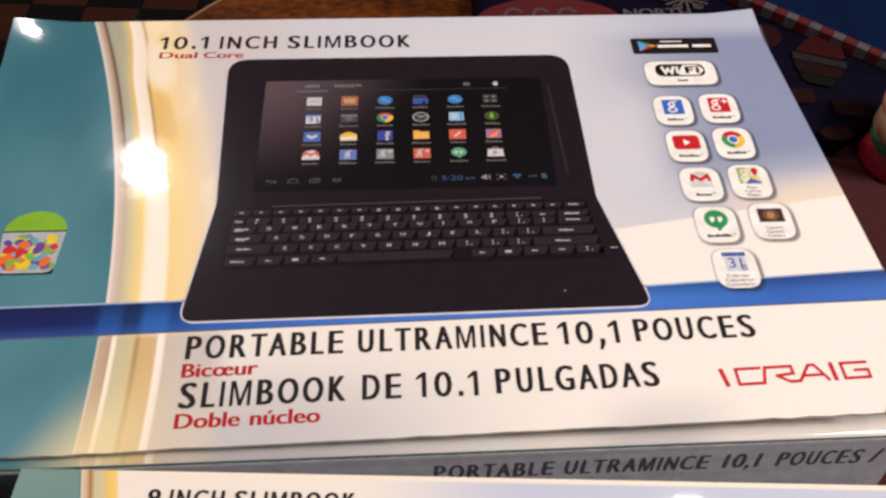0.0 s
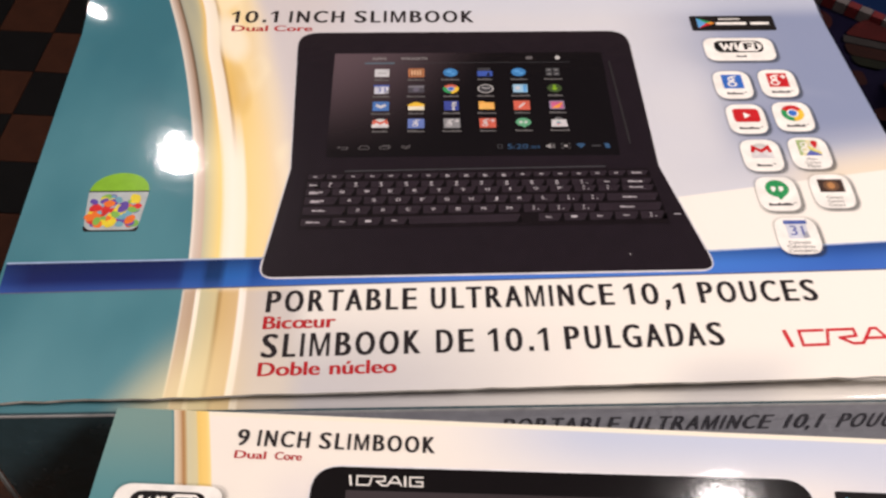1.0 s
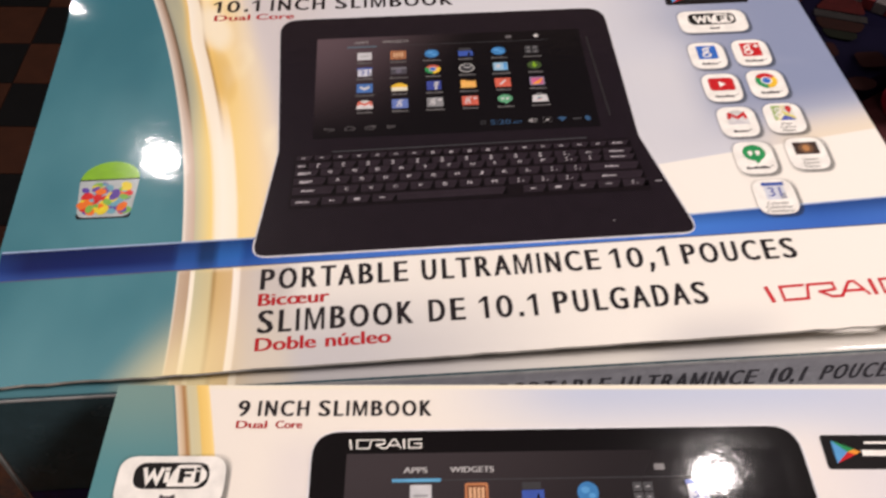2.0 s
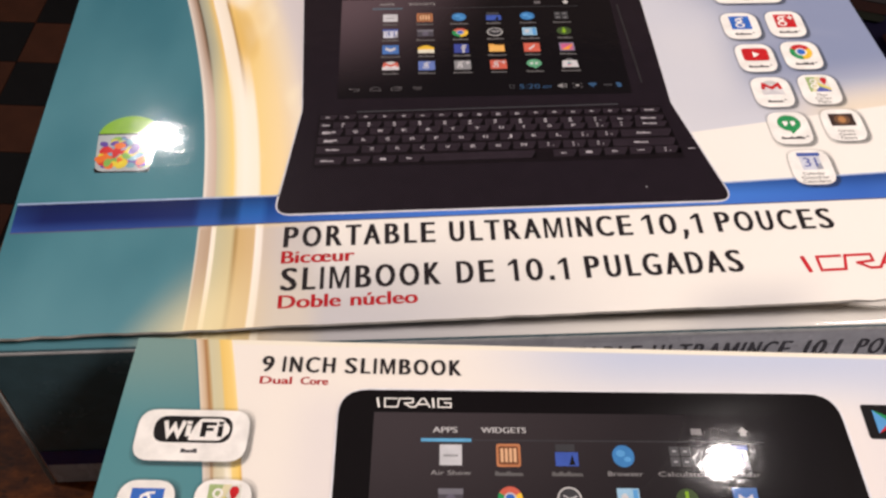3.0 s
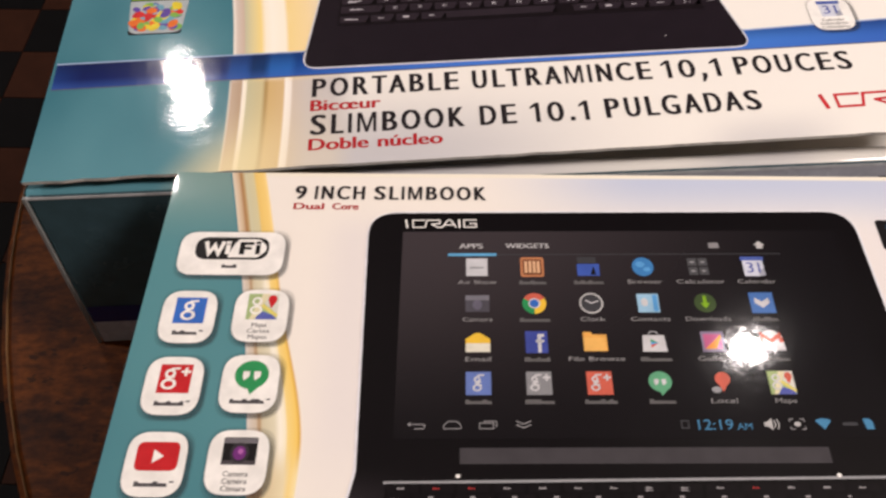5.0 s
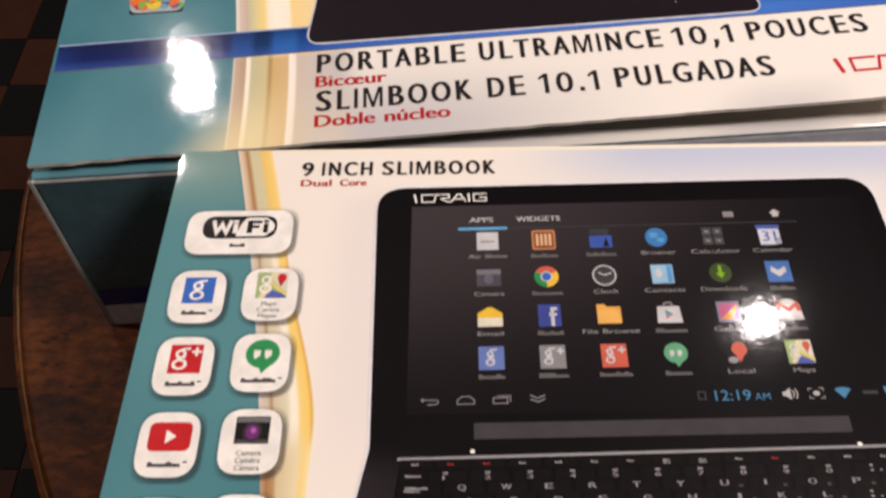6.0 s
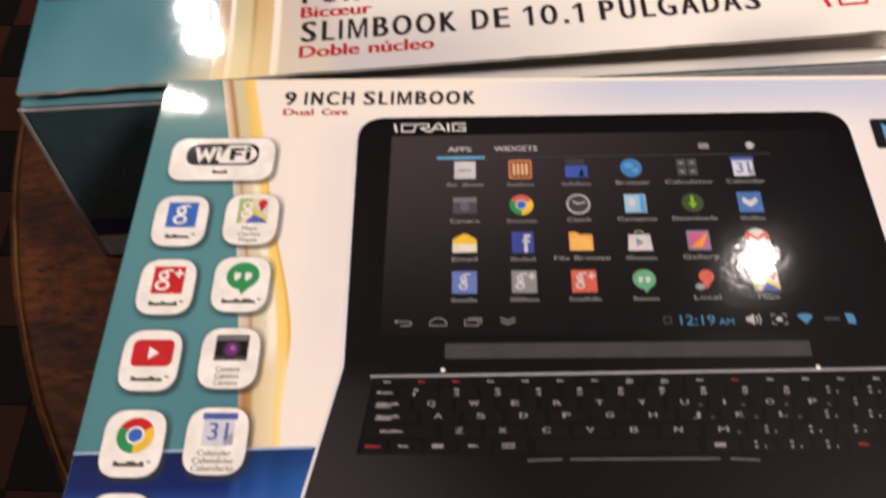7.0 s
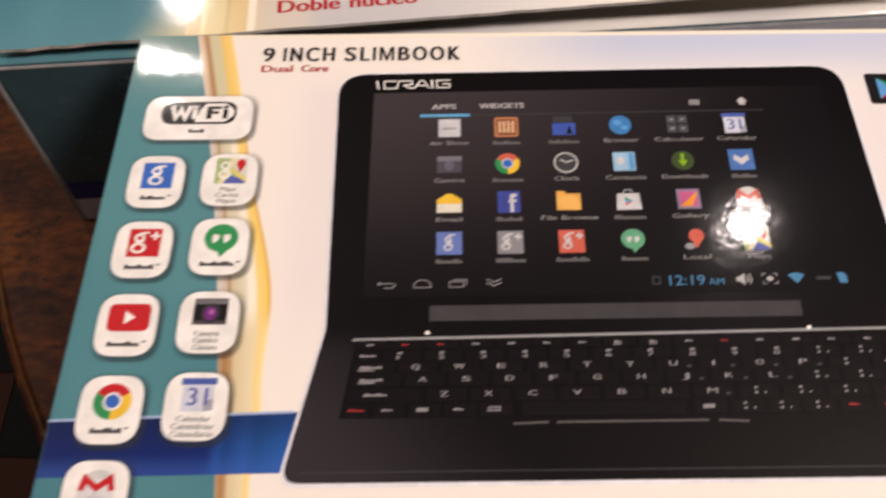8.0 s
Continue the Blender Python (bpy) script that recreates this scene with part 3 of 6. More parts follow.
def emblem(kind, cx, cy, w, h, z, parent, soft=False):
    """A small coloured pictogram w wide and h high; soft: in the paler inks of the pictured screens."""
    PALE = SOFT["light"] if soft else WHITE_INK
    RED = SOFT["red_tile"] if soft else RED_INK
    add = lambda name, pts, m, up=0.0: printed(name, pts, z + up, m, parent)
    s = 0.00002
    if kind in ("blue_tile", "red_tile", "grey_tile", "orange_tile"):
        m = {"blue_tile": BLUE, "red_tile": RED, "grey_tile": GREY, "orange_tile": ORANGE}[kind]
        m = SOFT.get(kind, m) if soft else m
        k0 = 0.78 if soft else 1.0
        add("pictogram_tile", box2(cx - w / 2, cy - h / 2, cx + w / 2, cy + h / 2), m)
        o = 0.0 if kind == "blue_tile" else 0.12
        for k in (0.17, -0.19):
            bm = bmesh.new()
            ring = [disc(cx - (0.05 if kind == "blue_tile" else 0.17) * w, cy + k * h, r * w * k0 * (1.25 if k < 0 else 1.0), r * h * k0, 16) for r in ((0.19, 0.11) if k < 0 else (0.17, 0.08))]
            for i in range(16):
                j = (i + 1) % 16
                poly([ring[0][i], ring[0][j], ring[1][j], ring[1][i]], z + s, bm)
            part("pictogram_ring", bm, PALE, parent)
        part("pictogram_link", stroke([(cx + (0.08 - o) * w, cy + 0.06 * h), (cx - (0.10 + o) * w, cy + 0.0 * h), (cx + (0.10 - o) * w, cy - 0.08 * h)], 0.07 * w, z + 1.5 * s), PALE, parent)
        part("pictogram_ear", stroke([(cx - (0.02 + o) * w, cy + 0.34 * h), (cx + (0.20 - o) * w, cy + 0.36 * h)], 0.07 * w, z + 1.7 * s), PALE, parent)
        if kind in ("red_tile", "grey_tile"):
            add("pictogram_mark", box2(cx + 0.16 * w, cy + 0.20 * h, cx + 0.46 * w, cy + 0.28 * h), PALE, 2 * s)
            add("pictogram_mark", box2(cx + 0.27 * w, cy + 0.09 * h, cx + 0.35 * w, cy + 0.39 * h), PALE, 2.2 * s)
    elif kind == "play":
        add("pictogram_tile", rbox(cx, cy, w, h * 0.72, 0.18 * h), RED)
        add("pictogram_mark", [(cx - 0.1 * w, cy - 0.17 * h), (cx + 0.15 * w, cy), (cx - 0.1 * w, cy + 0.17 * h)], PALE, s)
    elif kind == "wheel":
        for a, m in ((30, RED), (150, GREEN), (270, YELLOW)):
            add("wheel_sector", disc(cx, cy, w / 2, h / 2, 10, a, a + 120), m)
        add("wheel_ring", disc(cx, cy, 0.25 * w, 0.25 * h), PALE, s)
        add("wheel_hub", disc(cx, cy, 0.19 * w, 0.19 * h), BLUE, 2 * s)
    elif kind == "envelope":
        add("envelope_back", disc(cx, cy + 0.14 * h, 0.44 * w, 0.38 * h, 20), ink("envelope_back", (0.58, 0.57, 0.55)))
        add("envelope", [(cx - 0.52 * w, cy - 0.42 * h), (cx + 0.52 * w, cy - 0.42 * h), (cx + 0.46 * w, cy + 0.26 * h), (cx - 0.46 * w, cy + 0.26 * h)], ink("envelope_grey", (0.66, 0.64, 0.64)), s)
        part("envelope_fold", stroke([(cx - 0.40 * w, cy + 0.02 * h), (cx - 0.34 * w, cy + 0.28 * h), (cx, cy + 0.02 * h), (cx + 0.34 * w, cy + 0.28 * h), (cx + 0.40 * w, cy + 0.02 * h)], 0.17 * w, z + 2 * s), RED, parent)
        add("envelope_crease", [(cx - 0.44 * w, cy - 0.40 * h), (cx + 0.44 * w, cy - 0.40 * h), (cx, cy - 0.08 * h)], ink("envelope_crease", (0.56, 0.54, 0.56)), 1.5 * s)
    elif kind == "mail":
        add("envelope", box2(cx - w / 2, cy - 0.45 * h, cx + w / 2, cy + 0.15 * h), ink("mail_pale", (0.72, 0.68, 0.55)))
        add("envelope_flap", [(cx - w / 2, cy - 0.05 * h), (cx + w / 2, cy - 0.05 * h), (cx + w / 2, cy + 0.15 * h), (cx + 0.1 * w, cy + 0.42 * h), (cx - 0.1 * w, cy + 0.42 * h), (cx - w / 2, cy + 0.15 * h)], YELLOW, s)
    elif kind == "map":
        add("map_sheet", box2(cx - w / 2, cy - h / 2, cx + w / 2, cy + h / 2), ink("map_green", (0.36, 0.46, 0.20)))
        add("map_field", [(cx - 0.05 * w, cy + h / 2), (cx + 0.2 * w, cy + h / 2), (cx - 0.2 * w, cy - h / 2), (cx - 0.4 * w, cy - h / 2)], ink("map_tan", (0.72, 0.66, 0.42)), s)
        add("map_field", [(cx + 0.05 * w, cy + 0.1 * h), (cx + w / 2, cy - 0.28 * h), (cx + w / 2, cy + h / 2), (cx + 0.2 * w, cy + h / 2)], ink("map_pale", (0.68, 0.66, 0.58)), s)
        add("map_lake", [(cx - 0.25 * w, cy - h / 2), (cx + w / 2, cy - h / 2), (cx + 0.42 * w, cy - 0.36 * h), (cx + 0.02 * w, cy - 0.18 * h)], ink("map_blue", (0.10, 0.12, 0.40)), s)
        part("map_road", stroke([(cx + 0.02 * w, cy + 0.02 * h), (cx + 0.46 * w, cy - 0.34 * h)], 0.12 * w, z + 2 * s), ink("map_yellow", (0.72, 0.62, 0.16)), parent)
        part("map_mark", stroke(disc(cx - 0.2 * w, cy + 0.2 * h, 0.13 * w, 0.13 * h, 12) + [(cx - 0.07 * w, cy + 0.2 * h)], 0.07 * w, z + 2 * s), PALE, parent)
        part("map_mark", stroke(disc(cx - 0.2 * w, cy - 0.14 * h, 0.17 * w, 0.14 * h, 12) + [(cx - 0.03 * w, cy - 0.14 * h)], 0.07 * w, z + 2.5 * s), PALE, parent)
        add("map_pin", disc(cx + 0.30 * w, cy + 0.28 * h, 0.15 * w, 0.17 * h, 12), RED, 3 * s)
        add("pin_tip", [(cx + 0.17 * w, cy + 0.2 * h), (cx + 0.43 * w, cy + 0.2 * h), (cx + 0.28 * w, cy - 0.08 * h)], RED, 3.5 * s)
    elif kind == "pin":
        add("map_pin", disc(cx + 0.08 * w, cy + 0.16 * h, 0.3 * w, 0.3 * h, 16), RED)
        add("pin_tip", [(cx - 0.14 * w, cy), (cx + 0.3 * w, cy), (cx + 0.04 * w, cy - 0.4 * h)], RED, s)
        add("pin_mark", disc(cx - 0.22 * w, cy - 0.3 * h, 0.2 * w, 0.14 * h, 12), GREY, 2 * s)
    elif kind == "bubble":
        leaf = SOFT["bubble"] if soft else GREEN
        add("speech_bubble", disc(cx, cy + 0.06 * h, 0.46 * w, 0.44 * h), leaf)
        add("bubble_tail", [(cx - 0.1 * w, cy - 0.3 * h), (cx + 0.28 * w, cy - 0.26 * h), (cx + 0.02 * w, cy - 0.55 * h)], leaf, s)
        for k in (-0.15, 0.15):
            add("quote_mark", rounded([(cx + (k - 0.09) * w, cy + 0.16 * h), (cx + (k - 0.09) * w, cy), (cx + (k - 0.05) * w, cy - 0.12 * h), (cx + (k + 0.09) * w, cy), (cx + (k + 0.09) * w, cy + 0.16 * h)], 0), PALE, 2 * s)
    elif kind == "camera":
        if soft:
            add("camera_body", box2(cx - 0.5 * w, cy - 0.4 * h, cx + 0.5 * w, cy + 0.4 * h), ink("screen_camera", (0.075, 0.070, 0.085)))
            add("camera_top", box2(cx - 0.5 * w, cy + 0.16 * h, cx + 0.5 * w, cy + 0.40 * h), ink("screen_camera_top", (0.17, 0.165, 0.19)), s)
            add("camera_lens", disc(cx, cy - 0.06 * h, 0.2 * w, 0.24 * h), ink("screen_camera_lens", (0.13, 0.12, 0.16)), 2 * s)
            return
        add("camera_body", rbox(cx, cy, w, 0.86 * h, 0.06 * h), BLACK)
        add("camera_top", [(cx - 0.5 * w, cy + 0.24 * h), (cx + 0.5 * w, cy + 0.24 * h), (cx + 0.46 * w, cy + 0.40 * h), (cx - 0.46 * w, cy + 0.40 * h)], ink("camera_silver", (0.16, 0.15, 0.16)), s)
        add("camera_base", box2(cx - 0.5 * w, cy - 0.43 * h, cx + 0.5 * w, cy - 0.30 * h), ink("camera_shade", (0.07, 0.06, 0.065)), s)
        add("camera_lens", disc(cx, cy - 0.06 * h, 0.28 * w, 0.32 * h), ink("camera_ring", (0.035, 0.03, 0.035)), 2 * s)
        add("camera_glass", disc(cx, cy - 0.07 * h, 0.19 * w, 0.22 * h), PURPLE, 3 * s)
        add("camera_glint", disc(cx + 0.03 * w, cy - 0.02 * h, 0.08 * w, 0.09 * h, 10), ink("camera_glint", (0.40, 0.12, 0.36)), 4 * s)
    elif kind == "sunset":
        add("picture", box2(cx - 0.56 * w, cy - 0.40 * h, cx + 0.56 * w, cy + 0.36 * h), ink("picture_brown", (0.055, 0.035, 0.030)))
        add("picture_haze", disc(cx, cy - 0.02 * h, 0.36 * w, 0.30 * h), ink("picture_haze", (0.16, 0.085, 0.05)), s)
        add("picture_sun", disc(cx, cy - 0.02 * h, 0.17 * w, 0.19 * h), ink("picture_sun", (0.46, 0.22, 0.09)), 2 * s)
    elif kind == "calendar":
        add("calendar_leaf", [(cx - 0.44 * w, cy - h / 2), (cx + 0.2 * w, cy - h / 2), (cx + 0.44 * w, cy - 0.2 * h), (cx + 0.44 * w, cy + 0.3 * h), (cx - 0.44 * w, cy + 0.3 * h)], ink("leaf", (0.60, 0.62, 0.70)))
        add("calendar_curl", [(cx + 0.2 * w, cy - h / 2), (cx + 0.46 * w, cy - 0.46 * h), (cx + 0.44 * w, cy - 0.1 * h), (cx + 0.16 * w, cy - 0.24 * h)], ink("leaf_curl", (0.34, 0.35, 0.40)), s)
        add("calendar_head", box2(cx - w / 2, cy + 0.3 * h, cx + w / 2, cy + h / 2), ink("calendar_blue", (0.07, 0.11, 0.36)), s)
        part("calendar_date", lettering("31", cx - 0.3 * w, cy - 0.32 * h, 0.58 * w, 0.52 * h, z + 2 * s, 0.04), ink("date_blue", (0.11, 0.13, 0.36)), parent)
    elif kind == "sheet":
        add("paper_sheet", box2(cx - 0.46 * w, cy - 0.45 * h, cx + 0.46 * w, cy + 0.45 * h), ink("paper_sheet", (0.55, 0.55, 0.57)))
        add("sheet_line", box2(cx - 0.3 * w, cy - 0.08 * h, cx + 0.3 * w, cy + 0.02 * h), GREY, s)
    elif kind == "shelf":
        add("shelf_frame", rbox(cx, cy, w, h, 0.12 * h), ink("shelf_orange", (0.50, 0.20, 0.09)))
        add("shelf_well", rbox(cx, cy, 0.82 * w, 0.80 * h, 0.08 * h), ink("shelf_well", (0.16, 0.06, 0.03)), 0.5 * s)
        for k in (-0.27, -0.09, 0.09, 0.27):
            add("book_spine", box2(cx + (k - 0.06) * w, cy - 0.3 * h, cx + (k + 0.06) * w, cy + 0.3 * h), ink("spine", (0.70, 0.42, 0.24)), s)
    elif kind == "reader":
        add("reader_cover", box2(cx - 0.45 * w, cy - 0.45 * h, cx + 0.5 * w, cy + 0.15 * h), ink("reader_blue", (0.05, 0.10, 0.40)))
        add("reader_band", box2(cx - 0.42 * w, cy + 0.18 * h, cx + 0.38 * w, cy + 0.5 * h), DARKGREY, s)
        add("reader_figure", [(cx + 0.1 * w, cy - 0.4 * h), (cx + 0.36 * w, cy - 0.4 * h), (cx + 0.26 * w, cy + 0.05 * h)], BLACK, s)
    elif kind == "globe":
        add("globe", disc(cx, cy, 0.46 * w, 0.48 * h), ink("globe_blue", (0.05, 0.20, 0.46)))
        add("globe_land", disc(cx - 0.1 * w, cy + 0.12 * h, 0.2 * w, 0.16 * h, 9), SKYBLUE, s)
        add("globe_coast", disc(cx + 0.16 * w, cy - 0.14 * h, 0.16 * w, 0.12 * h, 7), SKYBLUE, s)
    elif kind == "calculator":
        for i in (-1, 1):
            for j in (-1, 1):
                add("calculator_key", box2(cx + (0.23 * i - 0.2) * w, cy + (0.23 * j - 0.2) * h, cx + (0.23 * i + 0.2) * w, cy + (0.23 * j + 0.2) * h), ink("calculator_grey", (0.07, 0.07, 0.075)))
                add("calculator_sign", box2(cx + (0.23 * i - 0.08) * w, cy + (0.23 * j - 0.04) * h, cx + (0.23 * i + 0.08) * w, cy + (0.23 * j + 0.04) * h), GREY, s)
    elif kind == "clock":
        add("clock_rim", disc(cx, cy, 0.5 * w, 0.5 * h), ink("clock_rim", (0.50, 0.49, 0.48)))
        add("clock_face", disc(cx, cy, 0.43 * w, 0.43 * h), DARKGREY, s)
        part("clock_pointers", stroke([(cx - 0.22 * w, cy + 0.14 * h), (cx, cy), (cx + 0.28 * w, cy + 0.1 * h)], 0.05 * w, z + 2 * s), PALE, parent)
    elif kind == "contacts":
        add("contact_card", box2(cx - 0.45 * w, cy - 0.45 * h, cx + 0.45 * w, cy + 0.45 * h), ink("card_blue", (0.30, 0.50, 0.66)))
        add("contact_mark", disc(cx - 0.15 * w, cy + 0.04 * h, 0.15 * w, 0.2 * h, 12), PALE, s)
        add("contact_stripe", box2(cx + 0.2 * w, cy - 0.4 * h, cx + 0.4 * w, cy + 0.4 * h), SKYBLUE, s)
    elif kind == "download":
        add("download_disc", disc(cx, cy, 0.46 * w, 0.46 * h), ink("moss", (0.05, 0.08, 0.03)))
        add("download_arrow", [(cx - 0.2 * w, cy), (cx, cy - 0.28 * h), (cx + 0.2 * w, cy), (cx + 0.07 * w, cy), (cx + 0.07 * w, cy + 0.34 * h), (cx - 0.07 * w, cy + 0.34 * h), (cx - 0.07 * w, cy)], LIME, s)
    elif kind == "open_box":
        add("pictogram_tile", box2(cx - w / 2, cy - h / 2, cx + w / 2, cy + h / 2), ink("tile_blue", (0.07, 0.17, 0.44)))
        for k in (-1, 1):
            add("box_flap", [(cx, cy + 0.05 * h), (cx + 0.28 * k * w, cy + 0.25 * h), (cx + 0.32 * k * w, cy), (cx, cy - 0.25 * h)], PALE, s)
    elif kind == "letter_tile":
        add("pictogram_tile", box2(cx - 0.45 * w, cy - h / 2, cx + 0.45 * w, cy + h / 2), ink("indigo", (0.05, 0.07, 0.30)))
        part("tile_mark", stroke([(cx + 0.26 * w, cy + 0.3 * h), (cx + 0.12 * w, cy + 0.3 * h), (cx + 0.12 * w, cy - 0.42 * h)], 0.14 * w, z + s), PALE, parent)
        add("tile_bar", box2(cx - 0.02 * w, cy - 0.02 * h, cx + 0.3 * w, cy + 0.1 * h), PALE, s)
    elif kind == "folder":
        add("folder", rounded([(cx - 0.48 * w, cy - 0.42 * h), (cx + 0.48 * w, cy - 0.42 * h), (cx + 0.48 * w, cy + 0.34 * h), (cx - 0.08 * w, cy + 0.34 * h), (cx - 0.16 * w, cy + 0.46 * h), (cx - 0.48 * w, cy + 0.46 * h)], 0.04 * w), ink("folder", (0.76, 0.38, 0.09)))
        add("folder_front", box2(cx - 0.48 * w, cy - 0.42 * h, cx + 0.40 * w, cy + 0.20 * h), ink("folder_front", (0.80, 0.44, 0.12)), s)
    elif kind == "shop":
        add("shop_bag", [(cx - 0.5 * w, cy - 0.45 * h), (cx + 0.5 * w, cy - 0.45 * h), (cx + 0.44 * w, cy + 0.3 * h), (cx - 0.44 * w, cy + 0.3 * h)], PALE)
        part("bag_handle", stroke([(cx - 0.2 * w, cy + 0.3 * h), (cx - 0.12 * w, cy + 0.46 * h), (cx + 0.12 * w, cy + 0.46 * h), (cx + 0.2 * w, cy + 0.3 * h)], 0.06 * w, z + s), GREY, parent)
        for k, m in ((0, GREEN), (1, SKYBLUE), (2, RED)):
            add("shop_mark", [(cx - 0.14 * w, cy + (0.14 - 0.14 * k) * h), (cx - 0.14 * w, cy - 0.14 * k * h), (cx + 0.18 * w, cy - 0.07 * h)], m, s * (k + 1))
    elif kind == "gallery":
        add("gallery_frame", box2(cx - 0.46 * w, cy - 0.46 * h, cx + 0.46 * w, cy + 0.46 * h), ink("frame_grey", (0.25, 0.20, 0.30)))
        add("gallery_picture", box2(cx - 0.36 * w, cy - 0.34 * h, cx + 0.36 * w, cy + 0.34 * h), ink("rose", (0.55, 0.12, 0.26)), s)
        add("gallery_light", [(cx - 0.36 * w, cy - 0.34 * h), (cx + 0.1 * w, cy - 0.34 * h), (cx + 0.36 * w, cy + 0.2 * h), (cx + 0.36 * w, cy + 0.34 * h)], ORANGE, 2 * s)
    elif kind == "flash":
        add("pictogram_tile", box2(cx - w / 2, cy - h / 2, cx + w / 2, cy + h / 2), RED)
        part("tile_mark", stroke([(cx + 0.15 * w, cy + 0.2 * h), (cx - 0.15 * w, cy - 0.2 * h)], 0.12 * w, z + s), PALE, parent)


def sticker(box, cx, cy, kind, caption, z0, w=0.0178, h=0.0188):
    """A white rounded sticker with a pictogram and a caption of words, or of plain bars."""
    for g, o in ((0.0014, 0.0006), (0.0008, 0.0009), (0.0003, 0.0012), (-0.0002, 0.0015)):
        printed("printed_shade", rbox(cx + o, cy - o, w + 2 * g, h + 2 * g, 0.0065), z0 + L1 + o * 0.01, SHADE, box)
    base = printed("sticker", rbox(cx, cy, w, h, 0.0062), z0 + L2, PALE, box)
    rows = len(caption) if isinstance(caption, (list, tuple)) else 1
    s = 1.0
    k = {"bubble": 1.14, "play": 1.25, "wheel": 1.08}.get(kind, 1.0)
    emblem(kind, cx + 0.0003, cy + 0.0022 + 0.0005 * (rows - 1), 0.0098 * k, 0.0094 * k, z0 + L3, base)
    if rows == 1:
        bm = word_bars(cx, cy - 0.0058, caption, 0.0015, z0 + L3, max(5, round(caption / 0.0013)), len(kind))
        poly(box2(cx + caption / 2 + 0.0004, cy - 0.0054, cx + caption / 2 + 0.0016, cy - 0.0049), z0 + L3, bm)
        part("caption_bar", bm, FAINT, base)
    else:
        for i, word in enumerate(caption):
            part("caption", lettering(word, cx, cy - (0.0042 + 0.0021 * i) * s, (0.00118 * len(word)) * s, 0.0015 * s, z0 + L3, 0.06, None, 0, True), CAPTION, base)
    return base


def wireless_badge(box, cx, cy, w, h, z0):
    for g, o in ((0.0014, 0.0006), (0.0008, 0.0009), (0.0003, 0.0012), (-0.0002, 0.0015)):
        printed("printed_shade", rbox(cx + o, cy - o, w + 2 * g, h + 2 * g, 0.006), z0 + L1 + o * 0.01, SHADE, box)
    base = printed("badge", rbox(cx, cy, w, h, 0.0058), z0 + L2, PALE, box)
    y, a, b = cy + 0.0019, 0.70 * w, 0.52 * h
    printed("badge_pill", rbox(cx, y, a, b, 0.47 * b), z0 + L3, BLACK, base)
    printed("badge_window", rounded([(cx - 0.035 * w, y - 0.41 * b), (cx + 0.25 * w, y - 0.41 * b), (cx + 0.325 * w, y - 0.12 * b), (cx + 0.325 * w, y + 0.12 * b), (cx + 0.25 * w, y + 0.41 * b), (cx + 0.055 * w, y + 0.41 * b), (cx + 0.012 * w, y + 0.15 * b)], 0.08 * b), z0 + L4, PALE, base)
    part("badge_stroke", stroke([(cx - 0.25 * w, y + 0.24 * b), (cx - 0.215 * w, y - 0.24 * b), (cx - 0.17 * w, y + 0.12 * b), (cx - 0.125 * w, y - 0.24 * b), (cx - 0.09 * w, y + 0.24 * b)], 0.040 * w, z0 + L4), PALE, base)
    part("badge_stroke", bars([(cx - 0.04 * w, y - 0.06 * b, 0.044 * w, 0.42 * b), (cx - 0.04 * w, y + 0.25 * b, 0.046 * w, 0.12 * b)], z0 + L4), PALE, base)
    part("badge_stroke", bars([(cx + 0.095 * w, y, 0.05 * w, 0.56 * b), (cx + 0.16 * w, y + 0.215 * b, 0.088 * w, 0.13 * b), (cx + 0.15 * w, y, 0.068 * w, 0.12 * b), (cx + 0.245 * w, y - 0.06 * b, 0.044 * w, 0.42 * b), (cx + 0.245 * w, y + 0.25 * b, 0.046 * w, 0.12 * b)], z0 + L5), BLACK, base)
    part("caption_bar", word_bars(cx, cy - 0.0052, 0.15 * w, 0.0014, z0 + L3, 4, 3), FAINT, base)


def maker_mark(box, x0, y0, w, h, z, material, rise=0.0):
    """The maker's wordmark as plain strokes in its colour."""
    k = (0.155 if material is PALE else 0.19) * h
    lines = ([(0.025, 0), (0.0, 1)], [(0.265, 1), (0.10, 1), (0.105, 0), (0.275, 0), (0.30, 1), (0.48, 1), (0.485, 0.52), (0.37, 0.42)], [(0.37, 0.42), (0.41, 0.22), (0.45, 0), (0.52, 0), (0.60, 1), (0.64, 1), (0.715, 0)],
             [(0.56, 0.33), (0.69, 0.33)], [(0.765, 0), (0.755, 1)], [(1.0, 1), (0.825, 1), (0.83, 0), (1.0, 0), (1.0, 0.5), (0.91, 0.5)])
    for i, line in enumerate(lines):
        part("mark_stroke", stroke([(x0 + u * w, y0 + v * h + rise * u * w) for u, v in line], k * (1.4 if i in (0, 4) else 1.0), z + 0.000004 * i), material, box)


